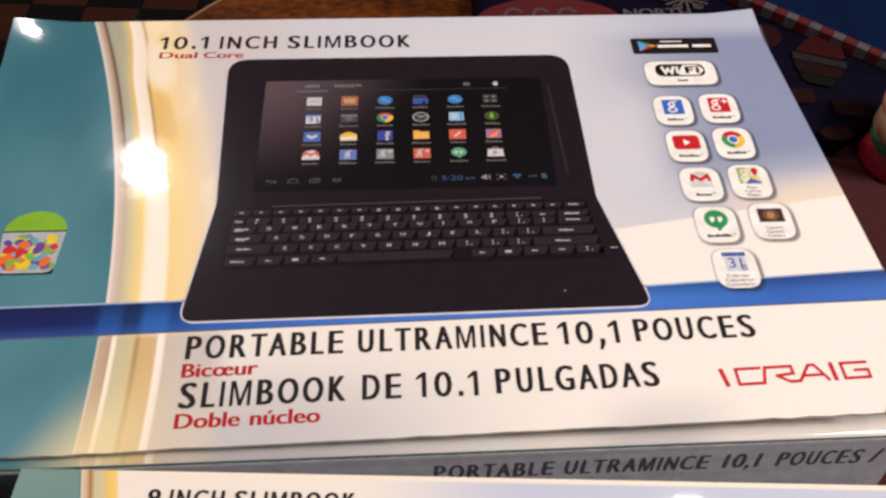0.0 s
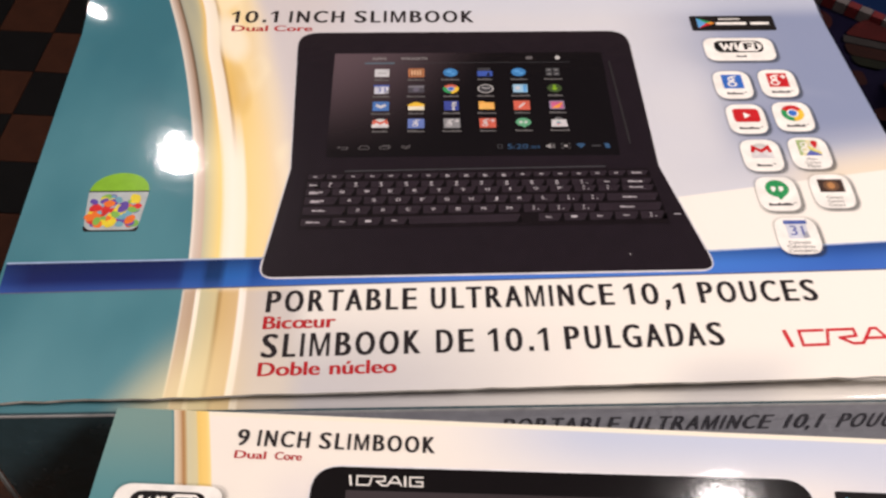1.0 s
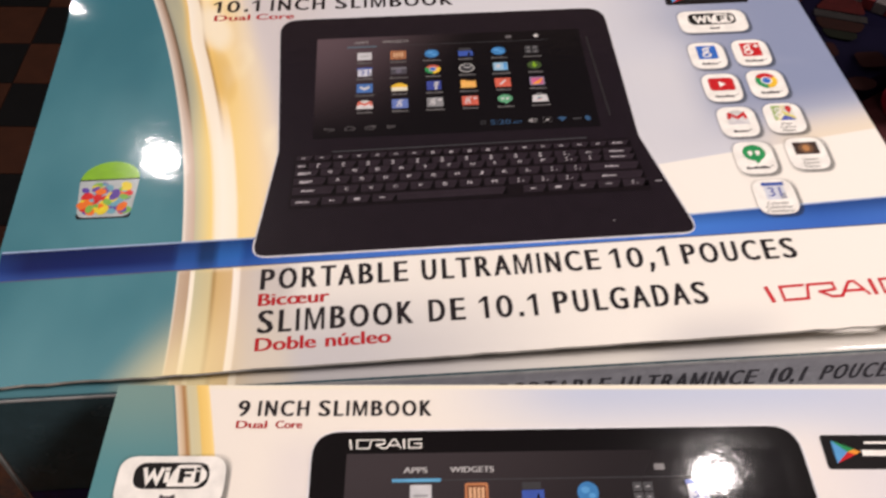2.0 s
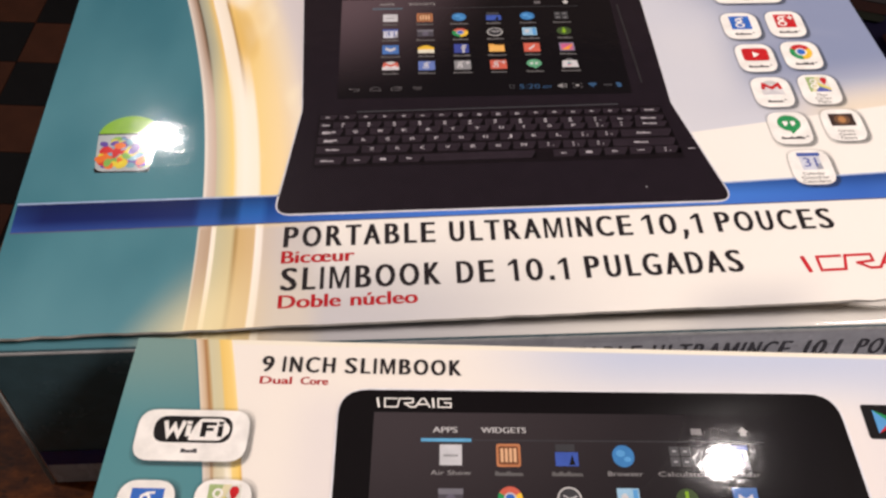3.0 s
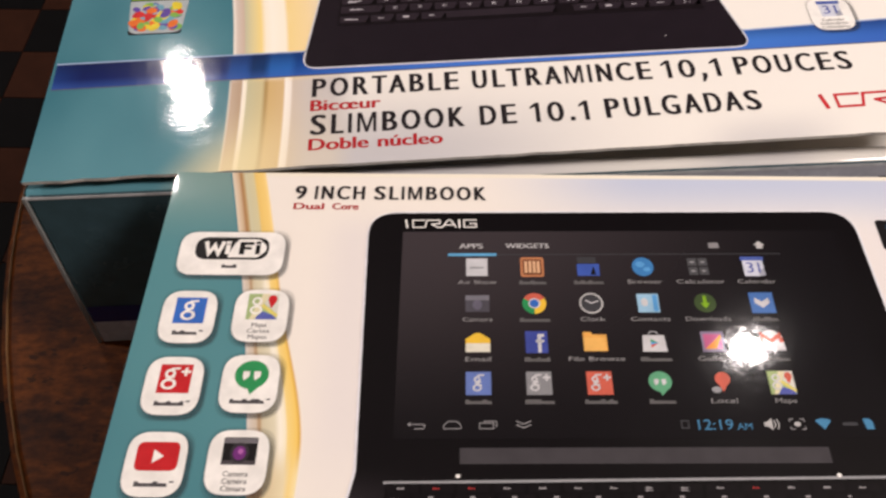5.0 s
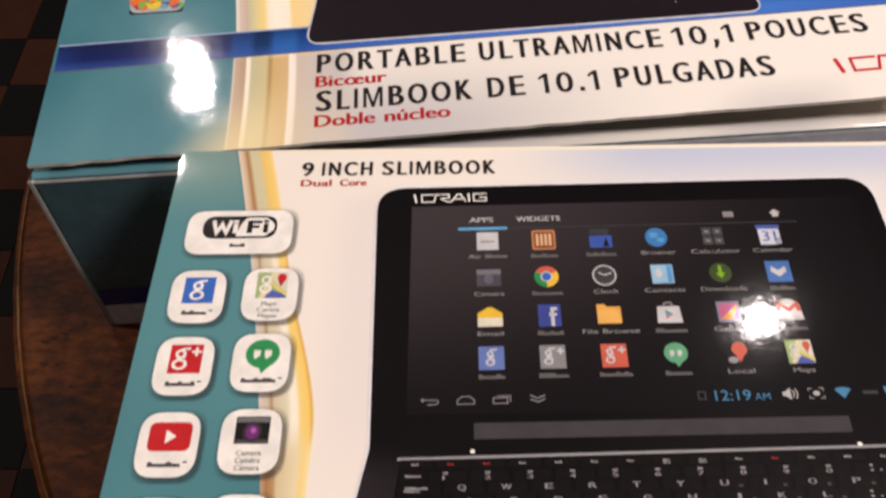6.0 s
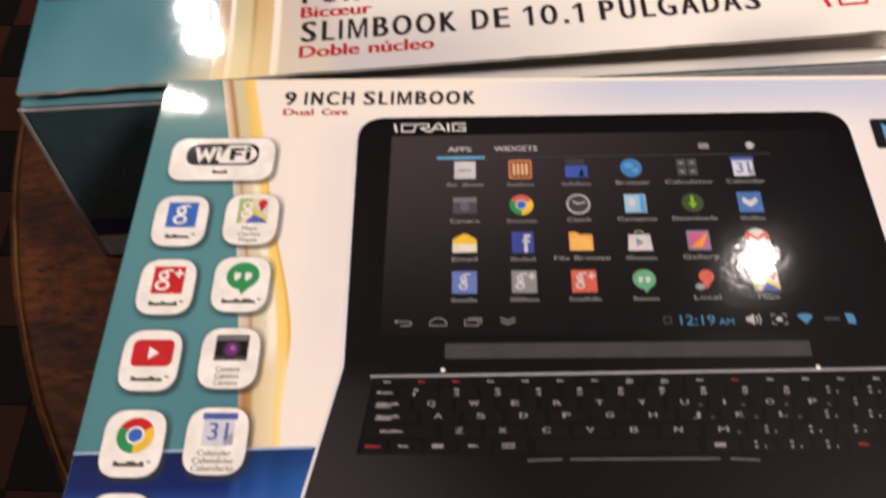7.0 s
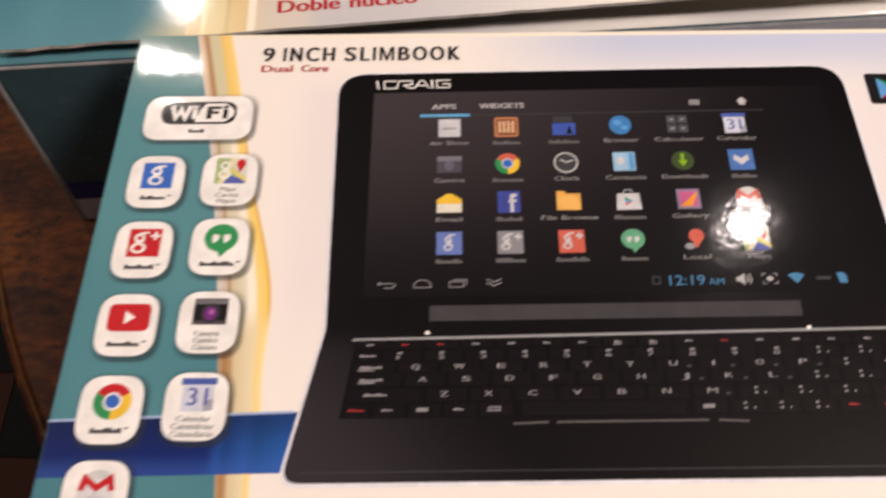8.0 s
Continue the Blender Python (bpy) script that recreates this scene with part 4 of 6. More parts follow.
def store_badge(box, x0, y0, w, h, z0):
    base = printed("store_badge", rbox(x0 + w / 2, y0 + h / 2, w, h, 0.0012), z0 + L2, BLACK, box)
    u, v = x0 + 0.08 * w, y0 + h / 2
    for k, (pts, m) in enumerate((([(0, -0.34), (0, 0.34), (0.14, 0)], SKYBLUE), ([(0.0, 0.34), (0.22, 0.08), (0.14, 0)], GREEN), ([(0.0, -0.34), (0.22, -0.08), (0.14, 0)], RED), ([(0.14, 0), (0.22, 0.08), (0.28, 0), (0.22, -0.08)], ORANGE))):
        printed("badge_triangle", [(u + a * w * 0.75, v + b * h) for a, b in pts], z0 + L3 + 0.00001 * k, m, base)
    part("badge_bar", bars([(x0 + 0.48 * w, v - 0.03 * h, 0.36 * w, 0.17 * h), (x0 + 0.82 * w, v - 0.03 * h, 0.22 * w, 0.17 * h), (x0 + 0.47 * w, v + 0.27 * h, 0.26 * w, 0.07 * h)], z0 + L3), PALE, base)


BODY = ink("laptop_black", (0.0138, 0.0097, 0.0140), 0.2)
BODY_SMALL, _t, _b = tree("ink_small_laptop_black")
_x, _y = axes(_t)
_f = calc(_t, "MULTIPLY", calc(_t, "SUBTRACT", 1.0, span(_t, calc(_t, "MULTIPLY_ADD", _y, 0.9, _x), -0.072, 0.004)), calc(_t, "SUBTRACT", 1.0, span(_t, _y, -0.118, -0.106)))
_t.links.new(mix(_t, _f, (0.0042, 0.0032, 0.0042), (0.033, 0.027, 0.031)), _b.inputs["Base Color"])
gloss_finish(_t, _b, 0.2, 0.042, slack_bend(_t))
KEYINK = ink("key_black", (0.0060, 0.0046, 0.0060), 0.2)
GAPINK = ink("key_gap", (0.0030, 0.0023, 0.0031), 0.2)
LIPINK = ink("key_lip", (0.010, 0.0085, 0.0105), 0.2)
LEGEND = ink("legend", (0.27, 0.255, 0.26))
FAINT = ink("faint_legend", (0.075, 0.07, 0.075))


def keyboard(base, tl, tr, br, bl, z, rows, tall, letter_w, letter_h, space, coloured=False):
    """The pictured keyboard. rows, from the top: the middle of the row, its slope, the first legend, the pitch and what stands on the keys;
    tall: half the height of each row's keys; space: the left and right end of the space bar."""
    def side(y, top, foot):
        return top[0] + (foot[0] - top[0]) * (top[1] - y) / (top[1] - foot[1])
    printed("key_well", [tl, tr, br, bl][::-1], z, GAPINK if coloured else ink("key_seam", (0.0085, 0.0060, 0.0080), 0.2), base)
    keys, lips, marks, reds, faint = bmesh.new(), bmesh.new(), bmesh.new(), bmesh.new(), bmesh.new()
    rnd = random.Random(7)

    def key(a, b, y, slope, x0, h):
        ya, yb = y + slope * (a - x0), y + slope * (b - x0)
        poly([(a, ya - h), (b, yb - h), (b, yb + h), (a, ya + h)], z + 0.00002, keys)
        if coloured:
            poly([(a, ya - h), (b, yb - h), (b, yb - 0.86 * h), (a, ya - 0.86 * h)], z + 0.00003, lips)
        else:
            poly([(b - 0.0016, yb - 1.15 * h), (b + 0.0008, yb - 1.15 * h), (b + 0.0008, yb + 0.55 * h), (b - 0.0002, yb + 0.15 * h)], z + 0.00003, lips)

    up = z + 0.00004
    for r, (y, slope, x0, pitch, legends) in enumerate(rows):
        h = tall[r]
        left, right = side(y, tl, bl) + 0.0008, side(y, tr, br) - 0.0008
        cells = [x0 + pitch * i for i in range(len(legends))]
        starts = [c - 0.40 * pitch for c in cells]
        if starts[0] - left > 0.4 * pitch:
            key(left, starts[0] - 0.10 * pitch, y, slope, x0, h)
            mx = left + 0.30 * (starts[0] - left)
            word_bars(mx + 0.1 * pitch, y + slope * (mx - x0), min(0.55 * pitch, 0.6 * (starts[0] - left)), 0.5 * letter_h, up, 4, r, reds if coloured and r == 5 else marks)
            if r in (2, 3):
                word_bars(mx, y - 0.55 * letter_h, 0.4 * pitch, 0.35 * letter_h, up, 3, r + 9, marks)
        for i, (c, legend) in enumerate(zip(cells, legends)):
            a, b = starts[i], starts[i] + 0.90 * pitch
            if i == len(cells) - 1 and right - b < 0.5 * pitch:
                b = right
            if legend == "_":
                continue
            if b > right + 0.001:
                break
            key(a, b, y, slope, x0, h)
            my = y + slope * (c - x0)
            if legend.isalpha() and legend.isupper():
                lettering(legend, c - 0.5 * letter_w, my - 0.45 * letter_h, letter_w * (0.3 if legend == "I" else 1.25 if legend in "WM" else 1.0), letter_h, up, 0.10, marks)
                if coloured and legend in "UIOPJKLM":
                    poly(box2(c + 0.32 * pitch, my - 0.75 * letter_h, c + 0.41 * pitch, my - 0.35 * letter_h), up, faint)
            elif legend.isdigit():
                lettering(legend, c - 0.4 * letter_w, my - 0.8 * letter_h, 0.75 * letter_w * (0.4 if legend == "1" else 1), 0.75 * letter_h, up, 0.10, marks)
                poly(box2(c - 0.3 * letter_w, my + 0.25 * letter_h, c + 0.3 * letter_w, my + 0.70 * letter_h), up, marks)
            elif legend == "#":
                poly(box2(c - 0.75 * letter_w, my - 0.4 * letter_h, c + 0.6 * letter_w, my + 0.35 * letter_h), up, marks)
            elif legend == "=":
                for k in (0.3, -0.3):
                    poly(box2(c - 0.8 * letter_w, my + (k - 0.14) * letter_h, c + 0.8 * letter_w, my + (k + 0.14) * letter_h), up, marks)
            elif legend == ":":
                for k in (0.5, -0.45):
                    poly(box2(c - 0.22 * letter_w, my + (k - 0.2) * letter_h, c + 0.16 * letter_w, my + (k + 0.2) * letter_h), up, marks)
                if rnd.random() < 0.6:
                    poly(box2(c + 0.9 * letter_w, my - 0.6 * letter_h, c + 1.15 * letter_w, my - 0.3 * letter_h), up, marks)
            elif legend == "-":
                poly(box2(c - 0.6 * letter_w, my - 0.12 * letter_h, c + 0.9 * letter_w, my + 0.16 * letter_h), up, marks)
            else:
                word_bars(c, my, (0.9 if r == 0 else 1.3) * letter_w, 0.42 * letter_h, up, 3, i + 20 * r, reds if coloured and legend == "r" else marks)
                if legend == "d":
                    word_bars(c, my - 0.5 * letter_h, letter_w, 0.3 * letter_h, up, 2, i, marks)
        end = starts[len(cells) - 1] + pitch
        if right - end > 0.5 * pitch:
            key(end, right, y, slope, x0, h)
            word_bars(end + 0.45 * (right - end), y + slope * (end - x0), min(0.6 * pitch, 0.5 * (right - end)), 0.5 * letter_h, up, 5, r + 40, marks)
        if r == 5:
            key(space[0], space[1], y, slope, x0, h)
    tagged(part("key_field", keys, KEYINK if coloured else ink("key_violet", (0.0250, 0.0180, 0.0245), 0.2), base), kind="stuff")
    tagged(part("key_lip", lips, LIPINK if coloured else ink("key_shade", (0.0030, 0.0022, 0.0030), 0.2), base), kind="stuff")
    tagged(part("key_print", marks, LEGEND if coloured else ink("bright_legend", (0.50, 0.47, 0.50)), base, "small white key legends"), kind="stuff")
    if coloured:
        tagged(part("faint_key_print", faint, FAINT, base, "tiny grey second legends"), kind="stuff")
        tagged(part("red_key_print", reds, ink("red_legend", (0.30, 0.03, 0.03)), base, "small red key legends"), kind="stuff")
    else:
        reds.free()
        faint.free()


SCREEN_LARGE = (("sheet", "shelf", "globe", "reader", "globe", "calculator"), ("calendar", "camera", "wheel", "clock", "contacts", "download"),
                ("open_box", "mail", "letter_tile", "folder", "flash", "gallery"), ("envelope", "blue_tile", "grey_tile", "red_tile", "bubble", "shop"))
SCREEN_SMALL = (("sheet", "shelf", "reader", "globe", "calculator", "calendar"), ("camera", "wheel", "clock", "contacts", "download", "open_box"),
                ("mail", "letter_tile", "folder", "shop", "gallery", "envelope"), ("blue_tile", "grey_tile", "red_tile", "bubble", "pin", "map"))
WORDS_SMALL = (("Air Show", "", "", "Browser", "Calculator", "Calendar"), ("Camera", "", "Clock", "Contacts", "Downloads", ""),
               ("Email", "", "File Browse", "", "Gallery", ""), ("", "", "", "", "Local", "Maps"))
STATUS = ink("status_blue", (0.07, 0.23, 0.40))
TAB = ink("tab_blue", (0.12, 0.38, 0.62))
LABELINK = ink("icon_label", (0.30, 0.29, 0.29))
BARINK = ink("icon_bar", (0.12, 0.115, 0.115))


def laptop_screen(base, x, y, dx, dy, iw, ih, kinds, words, z, clock, nav_y, nav_x, tab_y):
    for j, row in enumerate(kinds):
        for i, kind in enumerate(row):
            cx, cy = x + dx * i, y - dy * j
            emblem(kind, cx, cy, iw, ih, z, base, True)
            word = words[j][i] if words else ""
            if word:
                part("icon_label", lettering(word, cx, cy - 0.47 * dy, 0.086 * dx * len(word), 0.105 * dy, z, 0.0, None, 0, True), LABELINK, base)
            else:
                part("icon_label", word_bars(cx, cy - 0.43 * dy, (0.44 + 0.05 * ((i + j) % 3)) * dx, 0.105 * dy, z, 6 + (i + 2 * j) % 3, i + 6 * j), BARINK, base)
    tab_ink, tab_blue = (ink("tab_white", (0.46, 0.45, 0.45)), TAB) if words else (ink("dim_tab_white", (0.26, 0.25, 0.25)), ink("dim_tab_blue", (0.10, 0.15, 0.19)))
    part("tab_label", lettering("APPS", x - 0.32 * dx, tab_y, 0.44 * dx, 0.105 * dx, z, 0.1), tab_ink, base)
    part("tab_label", lettering("WIDGETS", x + 0.53 * dx, tab_y, 0.80 * dx, 0.105 * dx, z, 0.1), tab_ink, base)
    printed("tab_line", box2(x - 0.52 * dx, tab_y - 0.17 * dx, x + 0.36 * dx, tab_y - 0.11 * dx), z, tab_blue, base)
    printed("tab_rule", box2(x + 0.36 * dx, tab_y - 0.15 * dx, x + 5.55 * dx, tab_y - 0.13 * dx), z, DARKGREY, base)
    nav_tone = ink("nav_grey", (0.25, 0.24, 0.245)) if words else ink("dim_nav_grey", (0.13, 0.12, 0.125))
    hx, hy, hk = x + 5.2 * dx, tab_y + 0.05 * dx, 0.8 * dx
    printed("home_mark", [(hx - 0.07 * hk, hy - 0.09 * hk), (hx + 0.07 * hk, hy - 0.09 * hk), (hx + 0.07 * hk, hy), (hx + 0.13 * hk, hy), (hx, hy + 0.12 * hk), (hx - 0.13 * hk, hy), (hx - 0.07 * hk, hy)], z, ink("home_white", (0.50, 0.49, 0.48)), base)
    printed("shop_mark", rbox(x + 4.36 * dx, hy, 0.19 * dx, 0.12 * dx, 0.02 * dx), z, nav_tone, base)
    a, h, w, k = nav_x, 0.125 * dx, 0.27 * dx, 0.017 * dx
    nav = nav_tone
    part("back_mark", stroke([(a - w / 2, nav_y + 0.1 * h), (a + 0.38 * w, nav_y + 0.1 * h), (a + w / 2, nav_y - 0.12 * h), (a + 0.38 * w, nav_y - h / 2), (a - w / 8, nav_y - h / 2)], k, z), nav, base)
    printed("back_mark", [(a - 0.56 * w, nav_y + 0.1 * h), (a - 0.38 * w, nav_y - 0.22 * h), (a - 0.38 * w, nav_y + 0.42 * h)], z + 0.00001, nav, base)
    b = a + 0.57 * dx
    part("house_mark", stroke([(b - w / 2, nav_y - h / 2), (b - w / 2, nav_y), (b - w / 4, nav_y + h / 2), (b + w / 4, nav_y + h / 2), (b + w / 2, nav_y), (b + w / 2, nav_y - h / 2), (b - w / 2, nav_y - h / 2)], k, z), nav, base)
    c = b + 0.57 * dx
    part("window_mark", stroke([(c - w / 2, nav_y - h / 2), (c + w / 3, nav_y - h / 2), (c + w / 3, nav_y + h / 4), (c - w / 2, nav_y + h / 4), (c - w / 2, nav_y - h / 2)], k, z), nav, base)
    part("window_mark", stroke([(c - w / 4, nav_y + h / 2), (c + w / 2, nav_y + h / 2), (c + w / 2, nav_y - h / 4)], k, z), nav, base)
    d = c + 0.57 * dx
    for v in (0.25, -0.25):
        part("chevron_mark", stroke([(d - 0.42 * w, nav_y + (v + 0.25) * h), (d, nav_y + (v - 0.15) * h), (d + 0.42 * w, nav_y + (v + 0.25) * h)], 1.2 * k, z), nav, base)
    e = x + 3.5 * dx
    hue = STATUS if words else ink("dim_status_blue", (0.035, 0.085, 0.17))
    part("clock_digits", lettering(clock, e, nav_y - 0.09 * dx, 0.56 * dx, 0.17 * dx, z), hue, base)
    part("clock_suffix", lettering("AM", e + 0.62 * dx, nav_y - 0.09 * dx, 0.24 * dx, 0.11 * dx, z), hue, base)
    f = e + 1.17 * dx
    tone = ink("status_white", (0.46, 0.45, 0.44)) if words else ink("dim_status_white", (0.30, 0.29, 0.29))
    printed("speaker_mark", [(f - 0.11 * dx, nav_y - 0.035 * dx), (f - 0.06 * dx, nav_y - 0.04 * dx), (f + 0.02 * dx, nav_y - 0.10 * dx), (f + 0.02 * dx, nav_y + 0.10 * dx), (f - 0.06 * dx, nav_y + 0.04 * dx), (f - 0.11 * dx, nav_y + 0.035 * dx)], z, tone, base)
    for v in (0.05, 0.10):
        part("speaker_wave", stroke([(f + v * dx, nav_y - (0.03 + 0.5 * v) * dx), (f + (v + 0.025) * dx, nav_y), (f + v * dx, nav_y + (0.03 + 0.5 * v) * dx)], 0.018 * dx, z), tone, base)
    part("clock_square", stroke([(e - 0.26 * dx, nav_y - 0.06 * dx), (e - 0.15 * dx, nav_y - 0.06 * dx), (e - 0.15 * dx, nav_y + 0.06 * dx), (e - 0.26 * dx, nav_y + 0.06 * dx), (e - 0.26 * dx, nav_y - 0.06 * dx)], 0.022 * dx, z), DARKGREY, base)
    g = f + 0.42 * dx
    printed("resize_mark", disc(g, nav_y, 0.055 * dx, 0.042 * dx, 10), z, tone, base)
    for u, v in ((-1, -1), (-1, 1), (1, -1), (1, 1)):
        part("resize_corner", stroke([(g + 0.06 * u * dx, nav_y + 0.085 * v * dx), (g + 0.115 * u * dx, nav_y + 0.085 * v * dx), (g + 0.115 * u * dx, nav_y + 0.045 * v * dx)], 0.018 * dx, z), nav, base)
    printed("signal_mark", [(g + 0.42 * dx, nav_y - 0.09 * dx), (g + 0.55 * dx, nav_y + 0.055 * dx), (g + 0.50 * dx, nav_y + 0.085 * dx), (g + 0.42 * dx, nav_y + 0.098 * dx), (g + 0.34 * dx, nav_y + 0.085 * dx), (g + 0.29 * dx, nav_y + 0.055 * dx)], z, hue, base)
    part("charge_bar", bars([(g + 0.84 * dx, nav_y, 0.24 * dx, 0.055 * dx)], z), DARKGREY, base)
    printed("battery_mark", [(g + 1.09 * dx, nav_y - 0.09 * dx), (g + 1.21 * dx, nav_y - 0.09 * dx), (g + 1.21 * dx, nav_y + 0.04 * dx), (g + 1.16 * dx, nav_y + 0.09 * dx), (g + 1.06 * dx, nav_y + 0.09 * dx)], z, hue, base)


def lid_sheet(name, corners, material, parent, thick, lift, n=(36, 24), label="", flare=None):
    """A sheet of board between four corners, with its own thickness and lift."""
    bm = bmesh.new()
    bl, br, tr, tl = [Vector(c) for c in corners]
    grid = []
    for j in range(n[1] + 1):
        row = []
        for i in range(n[0] + 1):
            u, v = i / n[0], j / n[1]
            q = bl.lerp(br, u).lerp(tl.lerp(tr, u), v)
            if flare and j == 0 and 0 < i < n[0]:
                q.y += 0.0007 * (noise.noise((i * 0.9, 3.1, 0)) if i > 14 else noise.noise((i * 1.7, 9.1, 0)) * 1.6)
            if flare:
                q.x += u ** 6 * flare(q.y)
            row.append(bm.verts.new((q.x, q.y, lift(q.x, q.y))))
        grid.append(row)
    for j in range(n[1]):
        for i in range(n[0]):
            bm.faces.new((grid[j][i], grid[j][i + 1], grid[j + 1][i + 1], grid[j + 1][i]))
    top = bm.faces[:]
    made = bmesh.ops.extrude_face_region(bm, geom=top)
    low = [v for v in made["geom"] if isinstance(v, bmesh.types.BMVert)]
    for v in low:
        v.co.z -= thick
    bmesh.ops.recalc_face_normals(bm, faces=bm.faces)
    bmesh.ops.split_edges(bm, edges=[e for e in bm.edges if len(e.link_faces) == 2 and e.calc_face_angle() > 0.6])
    ob = part(name, bm, material, parent, label, smooth=False)
    ob.data.materials.append(BOARD)
    for f in ob.data.polygons:
        if abs(f.normal.z) < 0.5:
            f.material_index = 1
        elif f.normal.z > 0:
            f.use_smooth = True
    return ob


# ---- room and table ----
def quad_slab(name, x0, y0, z0, x1, y1, z1, material, kind="structure", label="", category=""):
    ob = part(name, slab(bmesh.new(), x0, y0, z0, x1, y1, z1), material, None)
    return tagged(ob, label, category, kind=kind)


# walls and ceiling stay out of view; they are added to bounce the lamps' light
PAINT = plain("wall_paint", (0.13, 0.10, 0.075), 0.8, 0, 6.0)
quad_slab("wall_north", -2.2, 2.6, FLOOR, 2.4, 2.72, 2.15, PAINT, label="unseen warm beige wall added to bounce lamp light", category="wall")
quad_slab("wall_south", -2.2, -2.12, FLOOR, 2.4, -2.0, 2.15, PAINT, label="unseen warm beige wall added to bounce lamp light", category="wall")
quad_slab("wall_west", -2.32, -2.12, FLOOR, -2.2, 2.72, 2.15, PAINT, label="unseen warm beige wall added to bounce lamp light", category="wall")
quad_slab("wall_east", 2.4, -2.12, FLOOR, 2.52, 2.72, 2.15, PAINT, label="unseen warm beige wall added to bounce lamp light", category="wall")
quad_slab("ceiling", -2.32, -2.12, 2.15, 2.52, 2.72, 2.25, plain("ceiling_paint", (0.16, 0.15, 0.135), 0.9, 0, 5.0), label="unseen plain ceiling added to bounce lamp light", category="ceiling")
floor = quad_slab("floor", -2.32, -2.12, FLOOR - 0.05, 2.52, 2.72, FLOOR - 0.004, plain("floor_grout", (0.03, 0.02, 0.015), 0.9), label="black and brown checkered tile floor", category="floor")

TABLE_C, TABLE_R = (0.232, 0.075), 0.410
table = thing("round_table", "round varnished brown wooden table with beaded edge", "table", pose(TABLE_C[0], TABLE_C[1], FLOOR))


def lathe(profile, n=96):
    bm = bmesh.new()
    rings = []
    for r, z in profile:
        rings.append([bm.verts.new((r * math.cos(2 * math.pi * i / n), r * math.sin(2 * math.pi * i / n), z)) for i in range(n)] if r > 0 else [bm.verts.new((0, 0, z))])
    for a, b in zip(rings, rings[1:]):
        for i in range(n):
            j = (i + 1) % n
            if len(a) == 1:
                bm.faces.new((a[0], b[i], b[j]))
            elif len(b) == 1:
                bm.faces.new((a[i], b[0], a[j]))
            else:
                bm.faces.new((a[i], b[i], b[j], a[j]))
    bmesh.ops.recalc_face_normals(bm, faces=bm.faces)
    return bm


H = TOP - FLOOR
part("tabletop", lathe([(0, H), (TABLE_R - 0.008, H), (TABLE_R - 0.006, H - 0.0012), (TABLE_R - 0.002, H - 0.003), (TABLE_R, H - 0.008), (TABLE_R - 0.002, H - 0.026), (TABLE_R - 0.012, H - 0.032), (0, H - 0.032)]), WOOD, table, "worn varnished wooden top")
part("edge_bead", lathe([(TABLE_R - 0.0058, H - 0.0012), (TABLE_R - 0.0053, H + 0.0002), (TABLE_R - 0.0047, H - 0.0014), (TABLE_R - 0.0053, H - 0.0024), (TABLE_R - 0.0058, H - 0.0012)]), plain("bead_varnish", (0.20, 0.10, 0.04), 0.3, 0, 40.0), table, "thin worn bright bead", True)
part("pedestal", lathe([(0.05, H - 0.032), (0.05, H - 0.1), (0.03, H - 0.2), (0.045, 0.3), (0.05, 0.08), (0.2, 0.03), (0.21, 0.0), (0, 0.0)], 40), WOOD, table, "", True)

# ---- larger carton ----
ART_A, ART_B = large_art(), small_art()
carton = thing("large_carton", "glossy teal and white printed carton, lid slightly raised, on table", "box")
X0, X1, Y0, Y1, BZ, BR = -0.1095, 0.266, -0.0118, 0.2182, -0.0065, -0.0150


def lift_large(x, y):
    z = 0.0
    if x > 0.2425 and y > 0.2:
        z += 7.0 * (x - 0.2425) * (y - 0.2)
    if x < -0.083 and y > 0.188:
        z += 4.0 * (-0.083 - x) * (y - 0.188)
    return z


def flare_large(y):
    """The lid spreads towards its front and its corner is cut off."""
    return 0.083 * (Y1 - y) if y > 0.035 else 0.0153 - 0.59 * (0.035 - y)


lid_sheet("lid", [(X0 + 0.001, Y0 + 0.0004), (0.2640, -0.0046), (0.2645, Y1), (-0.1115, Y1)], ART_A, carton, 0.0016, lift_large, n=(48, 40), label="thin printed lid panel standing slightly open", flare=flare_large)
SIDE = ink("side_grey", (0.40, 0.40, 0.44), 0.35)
bm = bmesh.new()
corners = [(X0 - 0.001, -0.0118, BZ), (0.272, -0.0068, BR), (0.272, 0.216, BZ), (X0 - 0.001, 0.216, BZ), (-0.1145, -0.0262, TOP), (0.272, -0.0262, TOP), (0.272, 0.216, TOP), (-0.1145, 0.216, TOP)]
vs = [bm.verts.new(c) for c in corners]
for f in ((1, 0, 4, 5), (2, 1, 5, 6), (3, 2, 6, 7), (0, 3, 7, 4), (7, 6, 5, 4)):
    bm.faces.new([vs[i] for i in f])
bm.faces.new([bm.verts.new((x, y, -0.034)) for x, y in ((X0, -0.010), (0.271, -0.008), (0.271, 0.215), (X0, 0.215))])
part("body", bm, ART_A, carton, "printed board body under the lid")


def front_at(x, s, off):
    """A point on the carton's front wall, s from top (0) to bottom (1)."""
    w = (x - (X0 - 0.001)) / (0.272 - X0 + 0.001)
    top = Vector((x, -0.0118 + 0.005 * w, BZ + (BR - BZ) * w))
    low = Vector((x - 0.0045 * (1 - w), -0.0262, TOP))
    return top.lerp(low, s) + Vector((0, -off, 0))


